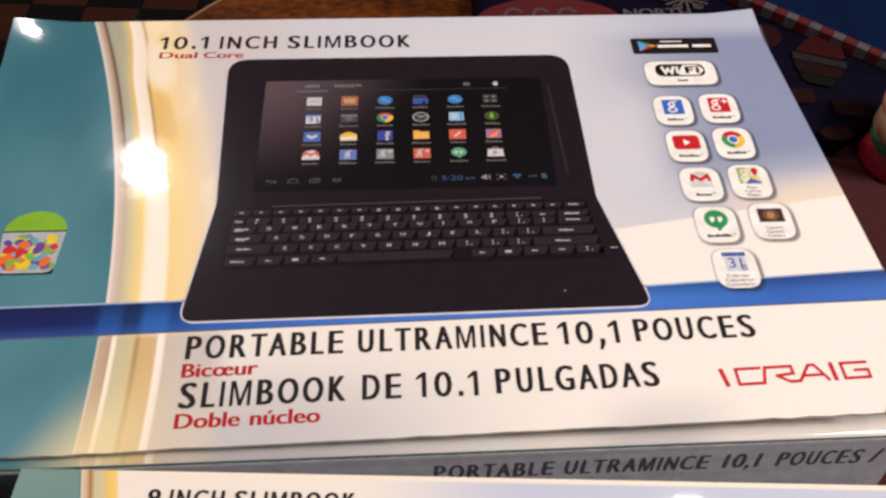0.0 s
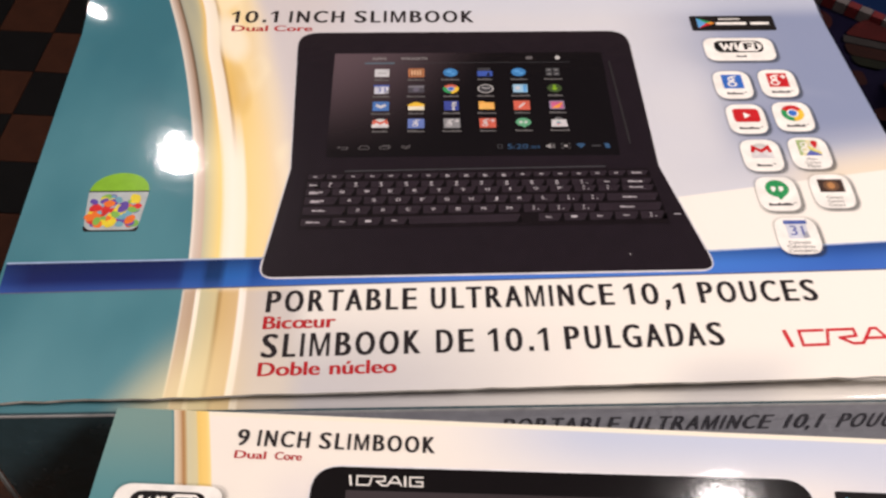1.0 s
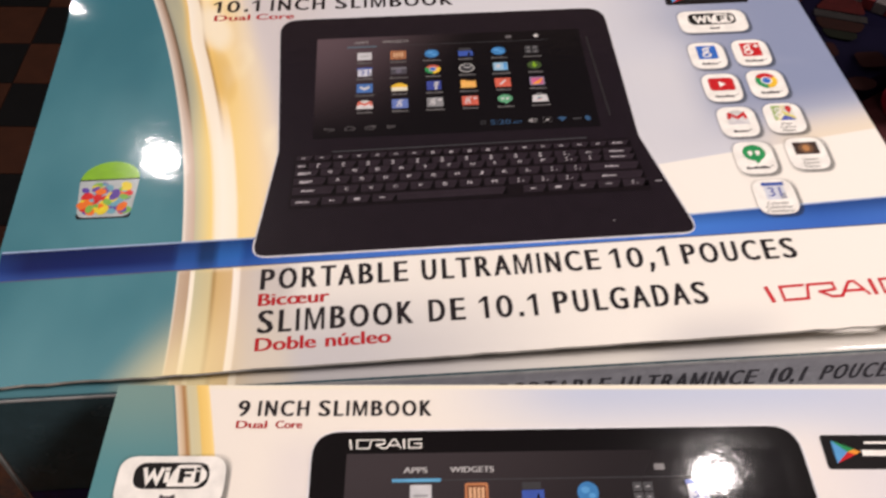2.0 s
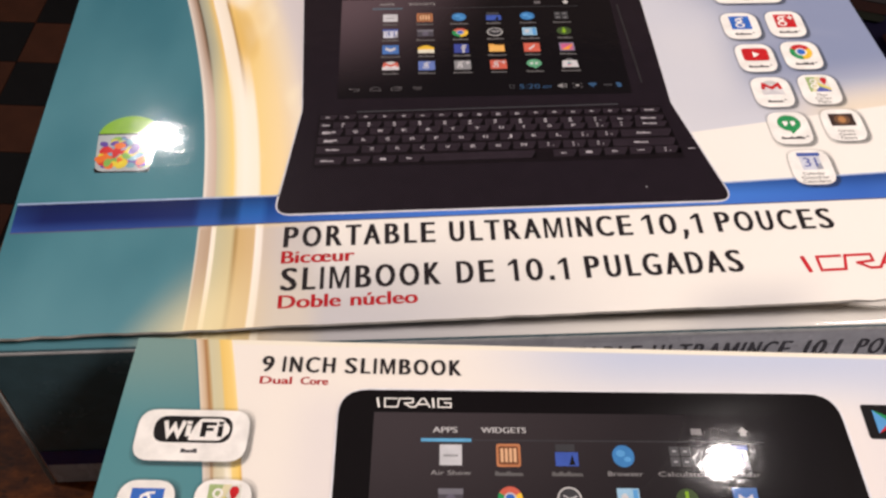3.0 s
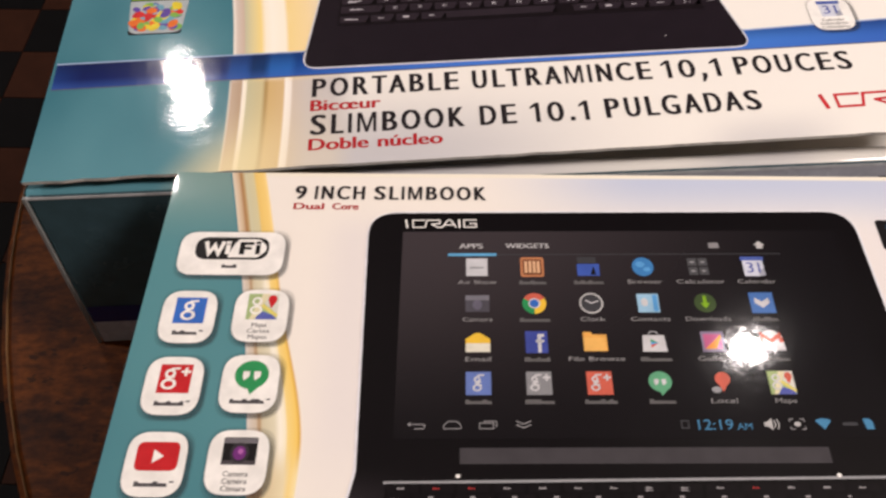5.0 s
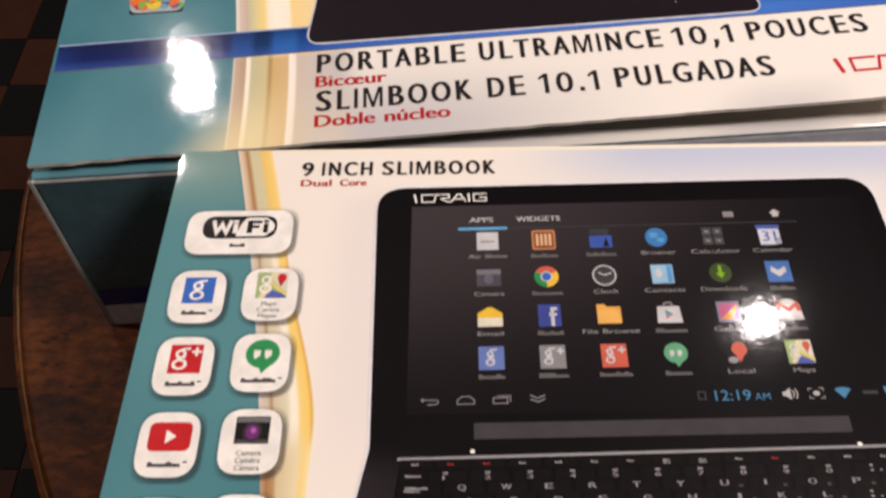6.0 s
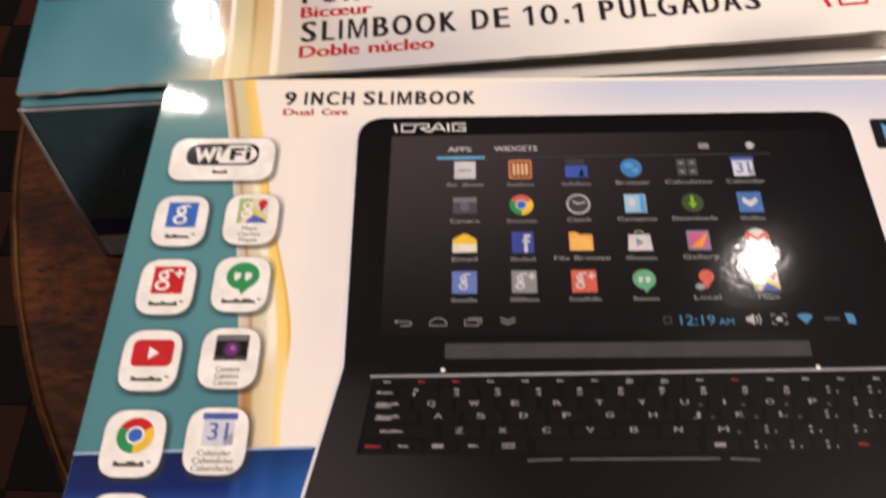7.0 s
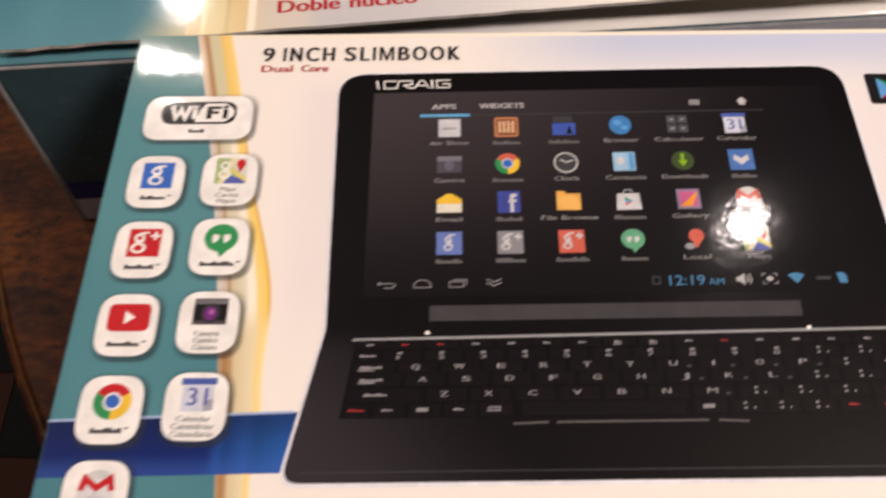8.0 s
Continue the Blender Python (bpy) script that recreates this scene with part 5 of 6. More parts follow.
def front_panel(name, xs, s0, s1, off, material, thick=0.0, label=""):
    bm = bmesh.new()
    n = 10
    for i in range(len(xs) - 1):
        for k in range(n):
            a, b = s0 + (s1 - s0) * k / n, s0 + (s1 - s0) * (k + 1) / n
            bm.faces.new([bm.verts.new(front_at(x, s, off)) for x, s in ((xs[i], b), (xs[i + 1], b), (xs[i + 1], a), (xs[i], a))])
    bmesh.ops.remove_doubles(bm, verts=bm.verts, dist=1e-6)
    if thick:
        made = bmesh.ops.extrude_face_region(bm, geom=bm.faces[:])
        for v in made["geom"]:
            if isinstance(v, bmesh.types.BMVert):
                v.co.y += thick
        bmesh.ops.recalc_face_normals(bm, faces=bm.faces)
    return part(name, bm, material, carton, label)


bm = bmesh.new()
rolls = [(-0.0014, -0.0006), (-0.0002, 0.0006), (0.0016, 0.0009), (0.0040, 0.0002), (0.0068, -0.0016), (0.0095, -0.0044), (0.0125, -0.0085), (0.0160, -0.0150)]
sheet = [[bm.verts.new(front_at(X0 + 0.3805 * i / 30, 0.0, -dy) + Vector((0, 0, dz * (1 + 0.15 * math.sin(i * 0.7))))) for dy, dz in rolls] for i in range(31)]
for a, b in zip(sheet, sheet[1:]):
    for j in range(len(rolls) - 1):
        bm.faces.new((a[j], b[j], b[j + 1], a[j + 1]))
part("tuck_flap", bm, ART_A, carton, "rolled tuck flap under the lid's front edge", True)
# the wall's shade is put into its ink, darker than the cover's teal
front_panel("front_wall", [X0 + 0.001, -0.03, 0.271], 0.0, 1.0, 0.0016, ink("shaded_teal", (0.045, 0.085, 0.100), 0.35), 0.0012, "teal front wall with shade put into its colour")
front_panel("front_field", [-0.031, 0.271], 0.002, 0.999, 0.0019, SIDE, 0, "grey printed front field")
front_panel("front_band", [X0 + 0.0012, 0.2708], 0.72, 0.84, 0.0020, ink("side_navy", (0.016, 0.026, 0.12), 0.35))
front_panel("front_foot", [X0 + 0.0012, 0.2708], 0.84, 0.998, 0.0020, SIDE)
front_panel("board_edge", [X0 - 0.0012, X0 - 0.0001], 0.0, 1.0, 0.0026, plain("worn_board_edge", (0.22, 0.22, 0.21), 0.7), 0.0012, "pale worn board edge")
front_panel("rim", [X0 - 0.001, -0.05, 0.10, 0.271], 0.004, 0.016, 0.0019, plain("pale_rim", (0.50, 0.50, 0.50), 0.5), 0.0006, "worn pale board rim")
for word, x0, x1 in (("PORTABLE", 0.0915, 0.1367), ("ULTRAMINCE", 0.1410, 0.1965), ("10,1", 0.2025, 0.2165), ("POUCES", 0.2235, 0.2568), ("/", 0.2605, 0.2645)):
    bm = capitals(word, x0, x1, 0, 0.0092, 0, 0.05) if word.isalpha() else lettering(word, x0, 0, x1 - x0, 0.0092, 0, 0.05)
    for v in bm.verts:
        v.co = front_at(v.co.x, (0.0158 - v.co.y) / 0.0885, 0.00205)
    part("side_lettering", bm, ink("side_lettering", (0.070, 0.066, 0.078), 0.35), carton)

printed("blue_band", [(-0.1075, 0.0352), (0.2788, 0.0430), (0.2776, 0.0575), (0.1798, 0.0525), (-0.005, 0.0508), (-0.1082, 0.0492)], L1, band_ink("large_band", -0.11, 0.28, BAND_LARGE, 0.0352, 0.0202, 0.0150, True), carton)
part("band_edge", stroke([(-0.1078, 0.0496), (-0.007, 0.0510), (0.18, 0.0524), (0.2774, 0.0573)], 0.0008, L2), ink("band_light", (0.35, 0.45, 0.65)), carton)
part("band_edge", stroke([(-0.1074, 0.0352), (0.2785, 0.0430)], 0.0006, L2), ink("band_dark", (0.10, 0.12, 0.2)), carton)
outline = [(-0.0056, 0.0415), (0.1795, 0.0432), (0.1652, 0.0985), (0.1640, 0.1885), (-0.0022, 0.1885), (0.0022, 0.0985)]
radii = [0.006, 0.006, 0.001, 0.0105, 0.0105, 0.001]
glow = [(-0.0066, 0.0406), (0.1805, 0.0423), (0.1657, 0.0985), (0.1645, 0.1890), (-0.0026, 0.1890), (0.0017, 0.0985)]
laptop = printed("laptop_picture", rounded(outline, radii), L3, BODY, carton, "printed picture of an open black laptop")
part("picture_halo", poly(rounded(glow, [0.008, 0.008, 0.001, 0.012, 0.012, 0.001]), L2), ink("pale_halo", (0.66, 0.65, 0.68)), carton)
printed("picture_screen", box2(0.0172, 0.1050, 0.1490, 0.1728), L4, screen_ink("large_screen", 0.017, 0.105, 0.149, 0.173, (0.105, 0.072, 0.084), 0.62), laptop)
part("hinge_line", stroke([(0.0263, 0.0968), (0.1412, 0.0984)], 0.0007, L4), DARKGREY, laptop)
part("screen_gleam", stroke([(0.1520, 0.166), (0.1545, 0.112)], 0.0008, L4), ink("gleam", (0.03, 0.028, 0.03)), laptop)
laptop_screen(laptop, 0.0408, 0.1588, 0.01655, 0.0112, 0.0076, 0.0060, SCREEN_LARGE, None, L4 + 0.00004, "5:20", 0.1106, 0.0245, 0.1680)
keyboard(laptop, (0.0096, 0.0956), (0.1600, 0.0972), (0.1648, 0.0664), (0.0080, 0.0652), L4,
         ((0.0937, 0.006, 0.0134, 0.00827, "fffffffdddd" + "ffffff"), (0.0891, 0.004, 0.0203, 0.01097, "1234567890:f"), (0.0851, 0.011, 0.0255, 0.0105, "QWERTYUIOP::"),
          (0.0803, 0.006, 0.0289, 0.01048, "ASDFGHJKL::"), (0.0750, 0.006, 0.0327, 0.01073, "ZXCVBNM:::"), (0.0690, 0.017, 0.0266, 0.0109, "f#f_____f#f-:-")),
         (0.0014, 0.0017, 0.0019, 0.0020, 0.0021, 0.0020), 0.0019, 0.00145, (0.0540, 0.1015))
part("touch_dot", poly(disc(0.1455, 0.0510, 0.0004, 0.0004, 8), L4), LEGEND, laptop)

heading("title", (("10.1", -0.0375, -0.0139), ("INCH", -0.0079, 0.0202), ("SLIMBOOK", 0.0255, 0.0868)), 0.1968, 0.0090, L2, 0.085, HEADING, carton, -0.008)
heading("subtitle", (("Dual", -0.0364, -0.0180), ("Core", -0.0150, 0.0046)), 0.1903, 0.0043, L2, 0.11, CRIMSON, carton, -0.012)
heading("title", (("PORTABLE", -0.0011, 0.0580), ("ULTRAMINCE", 0.0635, 0.1360), ("10,1", 0.1402, 0.1637), ("POUCES", 0.1699, 0.2172)), 0.0253, 0.0098, L2, 0.085, HEADING, carton, 0.0122)
part("subtitle", lettering("Bicœur", -0.0014, 0.0178, 0.0281, 0.0056, L2, 0.11, rise=0.02), CRIMSON, carton)
heading("title", (("SLIMBOOK", -0.0009, 0.0595), ("DE", 0.0654, 0.0798), ("10.1", 0.0852, 0.1080), ("PULGADAS", 0.1146, 0.1758)), 0.0056, 0.0100, L2, 0.085, HEADING, carton, 0.0172)
heading("subtitle", (("Doble", -0.0012, 0.0221), ("núcleo", 0.0255, 0.0506)), -0.0021, 0.0056, L2, 0.11, CRIMSON, carton, 0.016)
maker_mark(carton, 0.1995, 0.0080, 0.0560, 0.0062, L2, ink("mark_red", (0.55, 0.02, 0.03)), 0.03)
store_badge(carton, 0.1977, 0.1882, 0.0432, 0.0114, 0)
wireless_badge(carton, 0.2184, 0.1742, 0.0350, 0.0166, 0)
CAMERAS, DATES, MAPS = ("Camera", "Caméra", "Cámara"), ("Calendar", "Calendrier", "Calendario"), ("Maps", "Cartes", "Mapas")
for cx, cy, kind, caption in ((0.2092, 0.1495, "blue_tile", 0.008), (0.2313, 0.1503, "red_tile", 0.009), (0.2107, 0.1270, "play", 0.0095), (0.2327, 0.1282, "wheel", 0.0088), (0.2123, 0.1045, "envelope", 0.007),
                              (0.2343, 0.1056, "map", MAPS), (0.2139, 0.0824, "bubble", 0.0105), (0.2380, 0.0836, "sunset", CAMERAS), (0.2167, 0.0600, "calendar", DATES)):
    sticker(carton, cx + 0.0003, cy - 0.0005, kind, caption, 0.00005)

# the sweets jar printed on the teal field
jar = printed("jar_picture", rounded([(-0.0815, 0.0660), (-0.0590, 0.0660), (-0.0578, 0.0865), (-0.0836, 0.0865)], [0.004, 0.004, 0.001, 0.001]), L2, ink("jar_glass", (0.42, 0.46, 0.47)), carton, "printed glass jar of coloured sweets")
printed("jar_foot", rounded([(-0.0812, 0.0652), (-0.0592, 0.0652), (-0.0586, 0.0680), (-0.0822, 0.0680)], 0.001), L1 + 0.00004, BLACK, carton)
printed("jar_lid", disc(-0.0707, 0.0866, 0.0128, 0.0105, 24, 0, 180), L2, ink("jar_lid_green", (0.22, 0.45, 0.03)), carton)
part("jar_rim", stroke([(-0.0834, 0.0866), (-0.0580, 0.0866)], 0.0007, L3), BLACK, carton)
SWEETS = [ink("sweet_" + n, c) for n, c in (("red", (0.6, 0.03, 0.03)), ("yellow", (0.75, 0.6, 0.04)), ("orange", (0.75, 0.17, 0.03)), ("violet", (0.12, 0.07, 0.33)), ("green", (0.2, 0.42, 0.08)), ("blue", (0.16, 0.36, 0.46)))]
rng = random.Random(4)
for i in range(64):
    cx, cy = -0.0705 + rng.uniform(-0.0098, 0.0098), 0.0755 + rng.uniform(-0.0072, 0.0078)
    a, r = rng.uniform(0, 180), rng.uniform(0.0019, 0.0029)
    c, s = math.cos(radians(a)), math.sin(radians(a))
    printed("sweet", [(cx + c * u - s * v, cy + s * u + c * v) for u, v in disc(0, 0, r, r * 0.7, 12)], L3 + 0.000002 * i, SWEETS[i % 6], jar)

# ---- smaller carton ----
PLACE_B = Matrix(((0.99858322, 0.04888719, 0.02101411, -0.045), (-0.04971242, 0.99793283, 0.04072771, -0.019), (-0.01897961, -0.04171467, 0.99894928, 0.01221341), (0, 0, 0, 1)))
small = thing("small_carton", "glossy teal and white printed carton leaning against the larger one", "box", PLACE_B)
WB, DB = 0.335, 0.205


def lift_small(x, y):
    return -0.6 * max(0.0, y + 0.026) ** 2


lid_sheet("lid", [(-0.0018, -DB), (WB, -DB), (WB, 0.0), (0.0, 0.0)], ART_B, small, 0.0016, lift_small, n=(30, 60), label="printed lid panel")
bm = bmesh.new()
inv = PLACE_B.inverted()
low = [inv @ Vector((x, y, TOP)) for x, y in ((-0.054, -0.222), (0.279, -0.239), (0.288, -0.037), (-0.041, -0.021))]
vs = [bm.verts.new(c) for c in [(0.001, -DB + 0.001, -0.0018), (WB - 0.001, -DB + 0.001, -0.0018), (WB - 0.001, -0.0012, -0.0018), (0.0025, -0.0012, -0.0018)]] + [bm.verts.new(c) for c in low]
for f in ((0, 1, 2, 3), (0, 4, 5, 1), (1, 5, 6, 2), (2, 6, 7, 3), (3, 7, 4, 0), (7, 6, 5, 4)):
    bm.faces.new([vs[i] for i in f])
part("body", bm, ink("small_side", (0.30, 0.32, 0.34), 0.3), small, "printed board body")

printed("blue_band", [(-0.0012, -0.1502), (0.333, -0.1430), (0.333, -0.1270), (0.0645, -0.1326), (-0.0010, -0.1350)], L1, band_ink("small_band", 0.0, 0.333, BAND_SMALL, -0.1502, 0.0216, 0.0160), small)
part("band_edge", stroke([(-0.0010, -0.1350), (0.0645, -0.1326)], 0.0007, L2), ink("band_light", (0.35, 0.45, 0.65)), small)


def tip(x, y):
    """The pictured laptop stands a little askew on its cover."""
    return x, y + 0.0135 * (x - 0.07)


TIP = Matrix(((1, 0, 0, 0), (0.0135, 1, 0, -0.000945), (0, 0, 1, 0), (0, 0, 0, 1)))
outline = [(0.0628, -0.1515), (0.2430, -0.1515), (0.2375, -0.1090), (0.2350, -0.0182), (0.0700, -0.0182), (0.0718, -0.1090)]
glow = [(0.0617, -0.1526), (0.2443, -0.1526), (0.2384, -0.1090), (0.2357, -0.0176), (0.0694, -0.0176), (0.0710, -0.1090)]
picture = printed("laptop_picture", [tip(*q) for q in rounded(outline, [0.0050, 0.0050, 0.001, 0.0095, 0.0095, 0.001])], L3, BODY_SMALL, small, "printed picture of an open black laptop")
part("picture_halo", poly([tip(*q) for q in rounded(glow, [0.006, 0.006, 0.001, 0.011, 0.011, 0.001])], L2), ink("halo", (0.78, 0.77, 0.80)), small)
before = set(bpy.data.objects)
# the paler tone paints a soft reflection into the screen's colour
printed("picture_screen", box2(0.0818, -0.0995, 0.2275, -0.0262), L4, screen_ink("small_screen", 0.082, -0.0995, 0.2275, -0.0262, (0.046, 0.037, 0.041), 1.05), picture)
printed("hinge_bar", box2(0.1010, -0.1069, 0.2062, -0.1022), L4 + 0.00002, ink("hinge_grey", (0.055, 0.05, 0.055)), picture)
part("hinge_line", stroke([(0.0800, -0.1122), (0.2380, -0.1108)], 0.0008, L4), GREY, picture)
for dx in (0.1005, 0.2071):
    printed("hinge_dot", disc(dx, -0.1104, 0.0007, 0.0006, 10), L4 + 0.00005, PALE, picture)
part("touchpad_mark", stroke([(0.124, -0.1365), (0.133, -0.1362)], 0.0005, L4), ink("touchpad_grey", (0.12, 0.11, 0.11)), picture)
part("touchpad_mark", stroke([(0.1355, -0.1362), (0.1755, -0.1362)], 0.0005, L4), ink("touchpad_grey", (0.12, 0.11, 0.11)), picture)
part("touchpad_mark", stroke([(0.1785, -0.1362), (0.186, -0.1366)], 0.0005, L4), ink("touchpad_grey", (0.12, 0.11, 0.11)), picture)
part("front_lip", stroke([(0.068, -0.1488), (0.238, -0.1488)], 0.0003, L4), DARKGREY, picture)
laptop_screen(picture, 0.1066, -0.0406, 0.01815, 0.01385, 0.0076, 0.0076, SCREEN_SMALL, WORDS_SMALL, L4 + 0.00004, "12:19", -0.0953, 0.0885, -0.0331)
keyboard(picture, (0.0806, -0.1124), (0.2335, -0.1124), (0.2388, -0.1346), (0.0772, -0.1346), L4,
         ((-0.1138, 0.0, 0.0846, 0.00985, "frrffffddf" + "rfffff"), (-0.1170, 0.0, 0.0930, 0.01155, "1234567890::-"), (-0.1204, 0.0, 0.0974, 0.01179, "QWERTYUIOP:-"),
          (-0.1240, 0.0, 0.0994, 0.01192, "ASDFGHJKL::r"), (-0.1282, 0.0, 0.1053, 0.01203, "ZXCVBNM:::r"), (-0.1324, 0.0, 0.0900, 0.0096, "f#f=_____#:::rr")),
         (0.0011, 0.0014, 0.0015, 0.0017, 0.0018, 0.0018), 0.0023, 0.0014, (0.1262, 0.1700), True)
maker_mark(picture, 0.0826, -0.0243, 0.0240, 0.0030, L4, PALE)
for ob in set(bpy.data.objects) - before:
    if ob.type == "MESH":
        ob.data.transform(TIP)
heading("title", (("9", 0.0433, 0.0474), ("INCH", 0.0503, 0.0678), ("SLIMBOOK", 0.0711, 0.1102)), -0.0121, 0.0058, L2, 0.085, HEADING, small)
heading("subtitle", (("Dual", 0.0434, 0.0540), ("Core", 0.0568, 0.0660)), -0.0166, 0.0027, L2, 0.11, CRIMSON, small)
store_badge(small, 0.2425, -0.0317, 0.0430, 0.0122, 0)
wireless_badge(small, 0.0250, -0.0352, 0.0352, 0.0172, 0)
for cx, cy, kind, caption in ((0.0150, -0.0594, "blue_tile", 0.008), (0.0379, -0.0588, "map", MAPS), (0.0149, -0.0831, "red_tile", 0.009), (0.0379, -0.0822, "bubble", 0.0105), (0.0147, -0.1072, "play", 0.0095),
                              (0.0379, -0.1064, "camera", CAMERAS), (0.0146, -0.1318, "wheel", 0.0088), (0.0378, -0.1309, "calendar", DATES), (0.0148, -0.1550, "envelope", 0.007)):
    sticker(small, cx + 0.0001, cy - 0.0001, kind, caption, 0.00005, 0.0173, 0.0189)

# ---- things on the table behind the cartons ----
# bag papers are far darker than real paper: the corner's shade is in their colours
SHADED_NAVY = plain("shaded_navy_paper", (0.0020, 0.0014, 0.0085), 0.7, 0, 30.0, 0.05, 0.06)
SHADED_RED, SHADED_WHITE = plain("shaded_paper_red", (0.0700, 0.0030, 0.0042), 0.75), plain("shaded_paper_white", (0.0660, 0.0560, 0.0570), 0.75)


def lying_bag(name, label, points, top, material, thick=0.018):
    """A folded paper bag lying flat, slightly puffed, with a soft fold at its rim."""
    ob = thing(name, label, "gift bag", pose(-0.033, -0.024, TOP))
    bm = bmesh.new()
    cx, cy = sum(p[0] for p in points) / len(points), sum(p[1] for p in points) / len(points)
    rings = []
    for k, z in ((1.0, 0.0), (1.008, thick * 0.35), (0.995, thick * 0.8), (0.97, thick), (0.6, top), (0.0, top)):
        rings.append([bm.verts.new((cx + (x - cx) * k, cy + (y - cy) * k, z)) for x, y in points] if k else [bm.verts.new((cx, cy, z))])
    n = len(points)
    for a, b in zip(rings, rings[1:]):
        for i in range(n):
            j = (i + 1) % n
            bm.faces.new((a[i], a[j], b[j], b[i]) if len(b) > 1 else (a[i], a[j], b[0]))
    part("paper_body", bm, material, ob)
    return ob


bag = lying_bag("gift_bag", "dark blue holiday gift bag lying beside carton", [(0.165, 0.250), (0.31, 0.247), (0.375, 0.229), (0.452, 0.270), (0.335, 0.362), (0.30, 0.42), (0.165, 0.43)], 0.0205, SHADED_NAVY)
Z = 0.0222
printed("red_badge", disc(0.213, 0.333, 0.050, 0.026, 32), Z, SHADED_RED, bag, "red oval badge with pale lettering bars")
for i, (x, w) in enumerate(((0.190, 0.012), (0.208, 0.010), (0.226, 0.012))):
    part("badge_curl", stroke([(x + w * 0.5 * math.cos(a), 0.342 + 0.006 * math.sin(a)) for a in (0.4, 1.2, 2.2, 3.1, 4.0, 5.0, 5.8)], 0.0018, Z + 0.0002), SHADED_WHITE, bag)
part("bag_lettering", lettering("NORTH", 0.264, 0.3375, 0.046, 0.0085, Z + 0.0002, 0.1), SHADED_WHITE, bag)
flake = bmesh.new()
for a in range(0, 180, 30):
    c, s = math.cos(radians(a)), math.sin(radians(a))
    stroke([(0.309 - 0.016 * c, 0.357 - 0.013 * s), (0.309 + 0.016 * c, 0.357 + 0.013 * s)], 0.0016, Z + 0.0001 + 0.00001 * a / 30, flake)
part("snowflake", flake, SHADED_WHITE, bag)
for a in range(0, 360, 60):
    x, y = 0.309 + 0.014 * math.cos(radians(a)), 0.357 + 0.011 * math.sin(radians(a))
    part("snowflake_ring", stroke(disc(x, y, 0.003, 0.0025, 9) + [(x + 0.003, y)], 0.0009, Z + 0.0004), SHADED_WHITE, bag)
# candy-striped border
P, Q = Vector((0.322, 0.3745)), Vector((0.460, 0.2625))
for i in range(22):
    a, b = P.lerp(Q, i / 22), P.lerp(Q, (i + 0.94) / 22)
    n = (Q - P).normalized()
    n = Vector((-n.y, n.x)) * 0.0032
    bm = bmesh.new()
    for k, z in ((0, 0.019), (1, 0.0265)):
        bm.verts.new((a.x - n.x, a.y - n.y, z)), bm.verts.new((b.x - n.x, b.y - n.y, z)), bm.verts.new((b.x + n.x, b.y + n.y, z)), bm.verts.new((a.x + n.x, a.y + n.y, z))
    bm.verts.ensure_lookup_table()
    for f in ((3, 2, 1, 0), (4, 5, 6, 7), (0, 1, 5, 4), (1, 2, 6, 5), (2, 3, 7, 6), (3, 0, 4, 7)):
        bm.faces.new([bm.verts[j] for j in f])
    part("candy_stripe", bm, SHADED_RED if i % 2 else SHADED_WHITE, bag)
# these prints carry the same shade in their colours
printed("red_ball", disc(0.352, 0.318, 0.013, 0.012), Z, plain("shaded_ball_red", (0.0140, 0.0013, 0.0016), 0.75, shine=0.12), bag)
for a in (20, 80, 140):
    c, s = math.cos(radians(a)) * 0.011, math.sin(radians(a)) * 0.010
    part("shaded_ball_line", stroke([(0.352 - c, 0.318 - s), (0.352 + c, 0.318 + s)], 0.0005, Z + 0.0002 + a * 1e-6), plain("shaded_ball_line", (0.0210, 0.0055, 0.0050), 0.75, shine=0.12), bag)
printed("red_cap", rounded([(0.369, 0.3030), (0.400, 0.2925), (0.402, 0.308), (0.392, 0.319), (0.381, 0.314)], 0.004), Z, plain("shaded_cap_red", (0.0260, 0.0016, 0.0016), 0.75, shine=0.12), bag)
printed("cap_band", [(0.366, 0.2955), (0.398, 0.2845), (0.400, 0.2905), (0.368, 0.3020)], Z + 0.0002, plain("shaded_white_print", (0.0130, 0.0115, 0.0115), 0.75, shine=0.12), bag)
printed("shaded_orange_print", rounded([(0.366, 0.2835), (0.390, 0.2755), (0.397, 0.2840), (0.366, 0.2950)], 0.004), Z, plain("shaded_orange_print", (0.0085, 0.0016, 0.0008), 0.75, shine=0.12), bag)
printed("shaded_green_print", rounded([(0.368, 0.2740), (0.384, 0.2685), (0.389, 0.2750), (0.366, 0.2830)], 0.004), Z, plain("shaded_green_print", (0.0022, 0.0030, 0.0010), 0.75, shine=0.12), bag)
printed("red_print", rbox(0.362, 0.262, 0.016, 0.013, 0.004), Z, plain("shaded_red_print", (0.0090, 0.0008, 0.0009), 0.75, shine=0.12), bag)
printed("red_print", rbox(0.388, 0.251, 0.018, 0.014, 0.004), Z, plain("shaded_red_print", (0.0090, 0.0008, 0.0009), 0.75, shine=0.12), bag)
printed("red_print", disc(0.374, 0.230, 0.010, 0.006, 14), Z, plain("shaded_red_print", (0.0090, 0.0008, 0.0009), 0.75, shine=0.12), bag)

# blue paper darkened too, in place of the shade behind the cartons
blue_bag = lying_bag("gift_bag", "bright blue gift bag with green dot lying behind", [(0.330, 0.392), (0.462, 0.284), (0.54, 0.34), (0.50, 0.41), (0.40, 0.455)], 0.013, plain("shaded_blue_paper", (0.0012, 0.0080, 0.034), 0.75, 0, 20.0, 0.05, 0.06), 0.012)
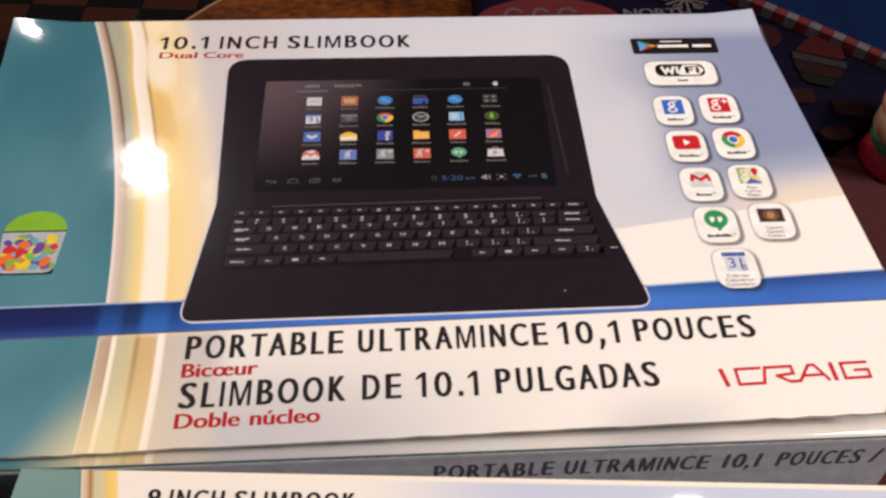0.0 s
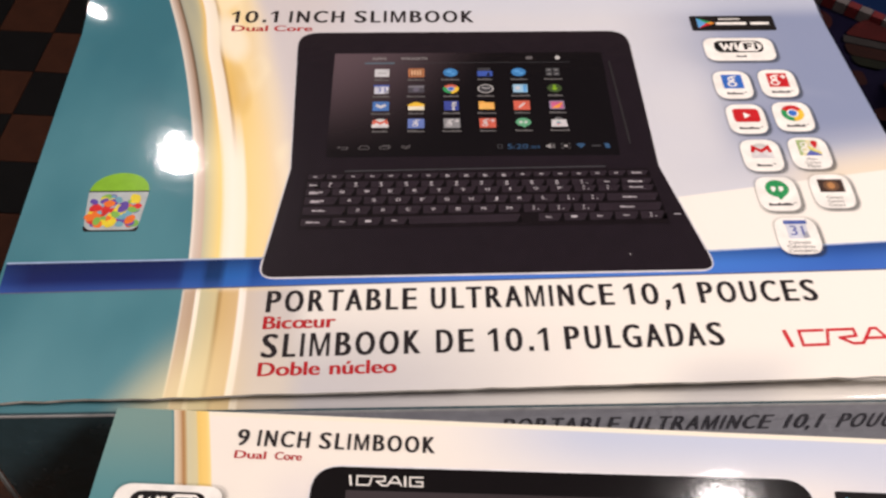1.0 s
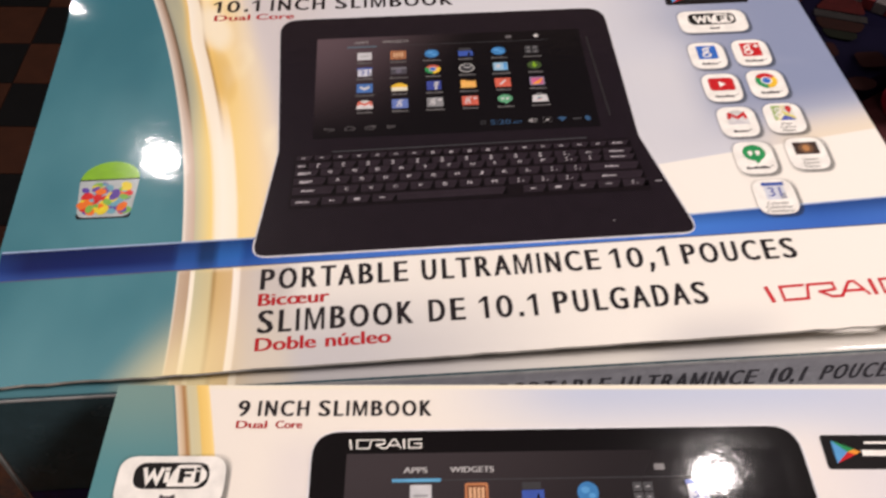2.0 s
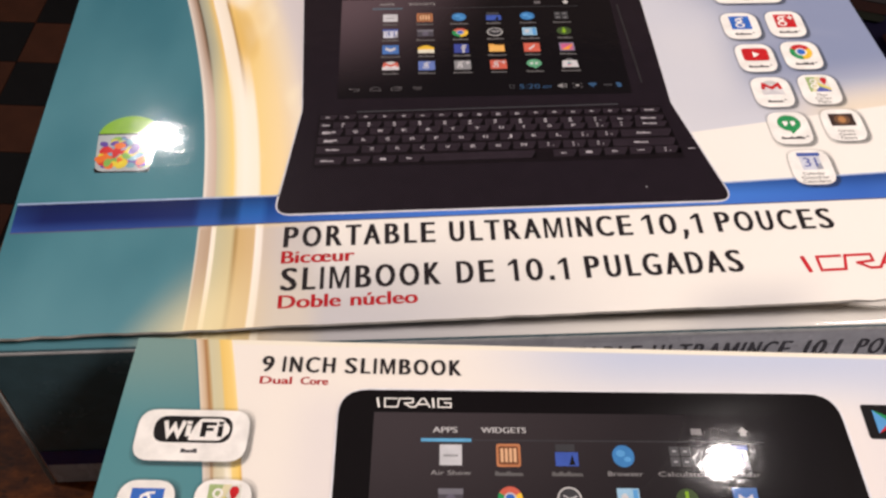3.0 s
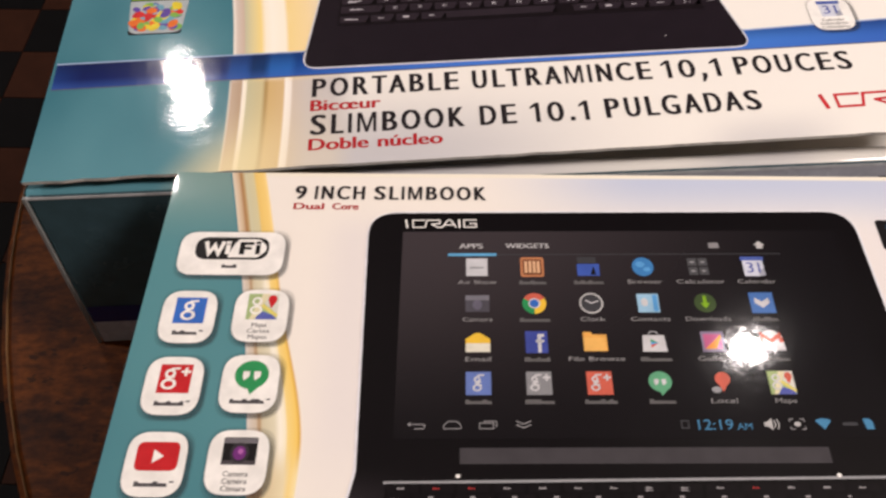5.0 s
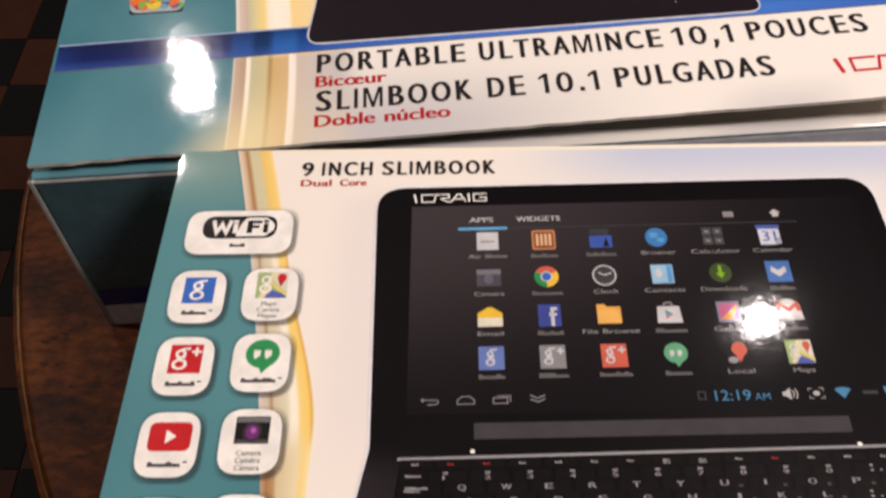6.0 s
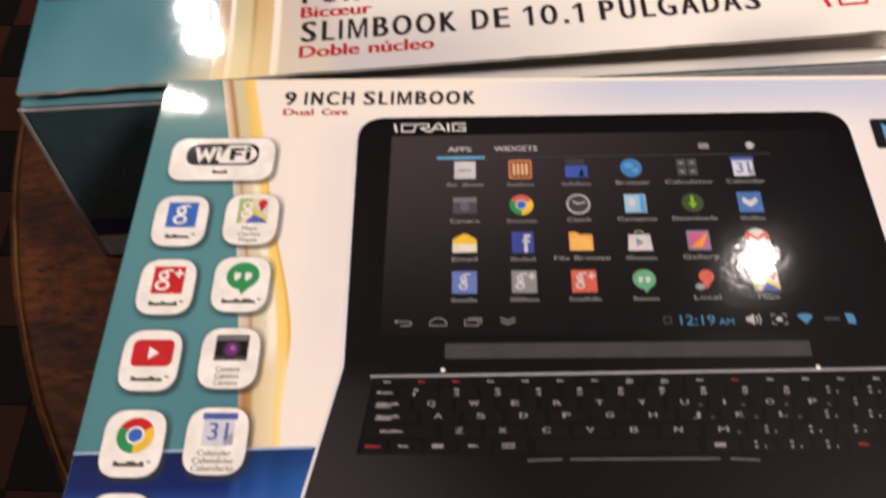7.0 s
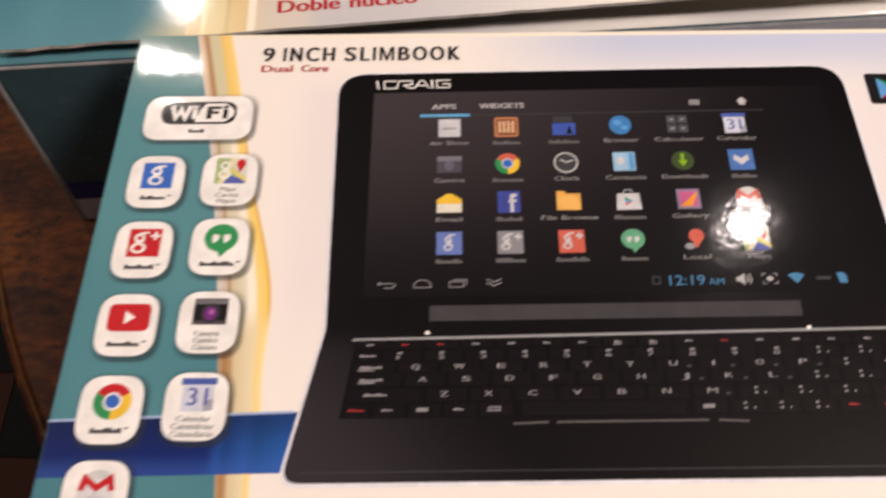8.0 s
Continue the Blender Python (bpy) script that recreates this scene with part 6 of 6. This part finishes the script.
printed("green_dot", disc(0.372, 0.392, 0.020, 0.014), 0.0145, plain("green_paper_print", (0.03, 0.075, 0.01), 0.75), blue_bag)

holder = thing("candle_holder", "small red, green and cream candle holder with peach globe", "candle holder", pose(0.3815, 0.199, TOP + 0.0035))
part("foot", lathe([(0, 0), (0.021, 0), (0.022, 0.004), (0.020, 0.014), (0.019, 0.016), (0, 0.016)], 32), plain("holder_red", (0.22, 0.01, 0.02), 0.3), holder, "red glazed foot", True)
part("band", lathe([(0.0195, 0.016), (0.0215, 0.018), (0.0215, 0.022), (0.0205, 0.023), (0, 0.023)], 32), plain("holder_green", (0.02, 0.09, 0.04), 0.35), holder, "green band", True)
part("cup", lathe([(0.0205, 0.023), (0.0232, 0.026), (0.0235, 0.034), (0.0225, 0.037), (0, 0.037)], 32), plain("holder_cream", (0.30, 0.17, 0.09), 0.4), holder, "cream cup", True)
part("globe", lathe([(0, 0.036), (0.020, 0.037), (0.0250, 0.042), (0.0255, 0.047), (0.022, 0.055), (0.012, 0.061), (0, 0.063)], 32), plain("peach_glass", (0.55, 0.20, 0.12), 0.25), holder, "peach glass globe", True)

# a dark red cloth at the carton's side
cloth = bmesh.new()
rows = [[cloth.verts.new((0.286 + 0.20 * i / 24, -0.06 + 0.285 * j / 24, TOP + 0.0022 + 0.0012 * math.sin(9 * i / 24 + 3 * j / 24) + 0.0008 * math.sin(17 * j / 24 - 2 * i / 24))) for i in range(25)] for j in range(25)]
for j in range(24):
    for i in range(24):
        cloth.faces.new((rows[j][i], rows[j][i + 1], rows[j + 1][i + 1], rows[j + 1][i]))
made = bmesh.ops.extrude_face_region(cloth, geom=cloth.faces[:])
for v in made["geom"]:
    if isinstance(v, bmesh.types.BMVert):
        v.co.z -= 0.0012
bmesh.ops.recalc_face_normals(cloth, faces=cloth.faces)
tagged(part("table_cloth", cloth, plain("dark_red_weave", (0.045, 0.006, 0.007), 0.85, 0, 600.0, 0.4), None, smooth=True), "dark red woven cloth lying beside carton", "cloth")

# ---- floor tiles ----
TILE = 0.118
def tile_mesh(name, colour):
    m = plain(name, colour, 0.7, 0, 25.0, 0.1, 0.12)
    me = bpy.data.meshes.new(name)
    bm = slab(bmesh.new(), 0.001, 0.001, -0.004, TILE - 0.001, TILE - 0.001, 0.0)
    bm.to_mesh(me)
    bm.free()
    me.materials.append(m)
    return me


TILES = (tile_mesh("brown_tile", (0.036, 0.012, 0.006)), tile_mesh("black_tile", (0.003, 0.003, 0.0035)))
TURN_F, OX, OY = radians(-4.5), -0.735, 1.10
rest = [bmesh.new(), bmesh.new()]
for i in range(-12, 27):
    for j in range(-27, 14):
        m = Matrix.Translation((OX, OY, FLOOR)) @ Matrix.Rotation(TURN_F, 4, "Z") @ Matrix.Translation((i * TILE, j * TILE, 0))
        c = m @ Vector((TILE / 2, TILE / 2, 0))
        if not (-2.1 < c.x < 2.3 and -1.9 < c.y < 2.5):
            continue
        k = (i + j) % 2
        if -1.5 < c.x < 0.3 and 0.2 < c.y < 2.0:
            ob = new("floor_tile", TILES[k])
            ob.parent = floor
            ob.matrix_basis = m
        else:
            v = [rest[k].verts.new(m @ Vector(q)) for q in ((0.001, 0.001, 0), (TILE - 0.001, 0.001, 0), (TILE - 0.001, TILE - 0.001, 0), (0.001, TILE - 0.001, 0))]
            rest[k].faces.new(v)
for k, bm in enumerate(rest):
    tagged(part("outer_tiles", bm, TILES[k].materials[0], floor), kind="stuff")
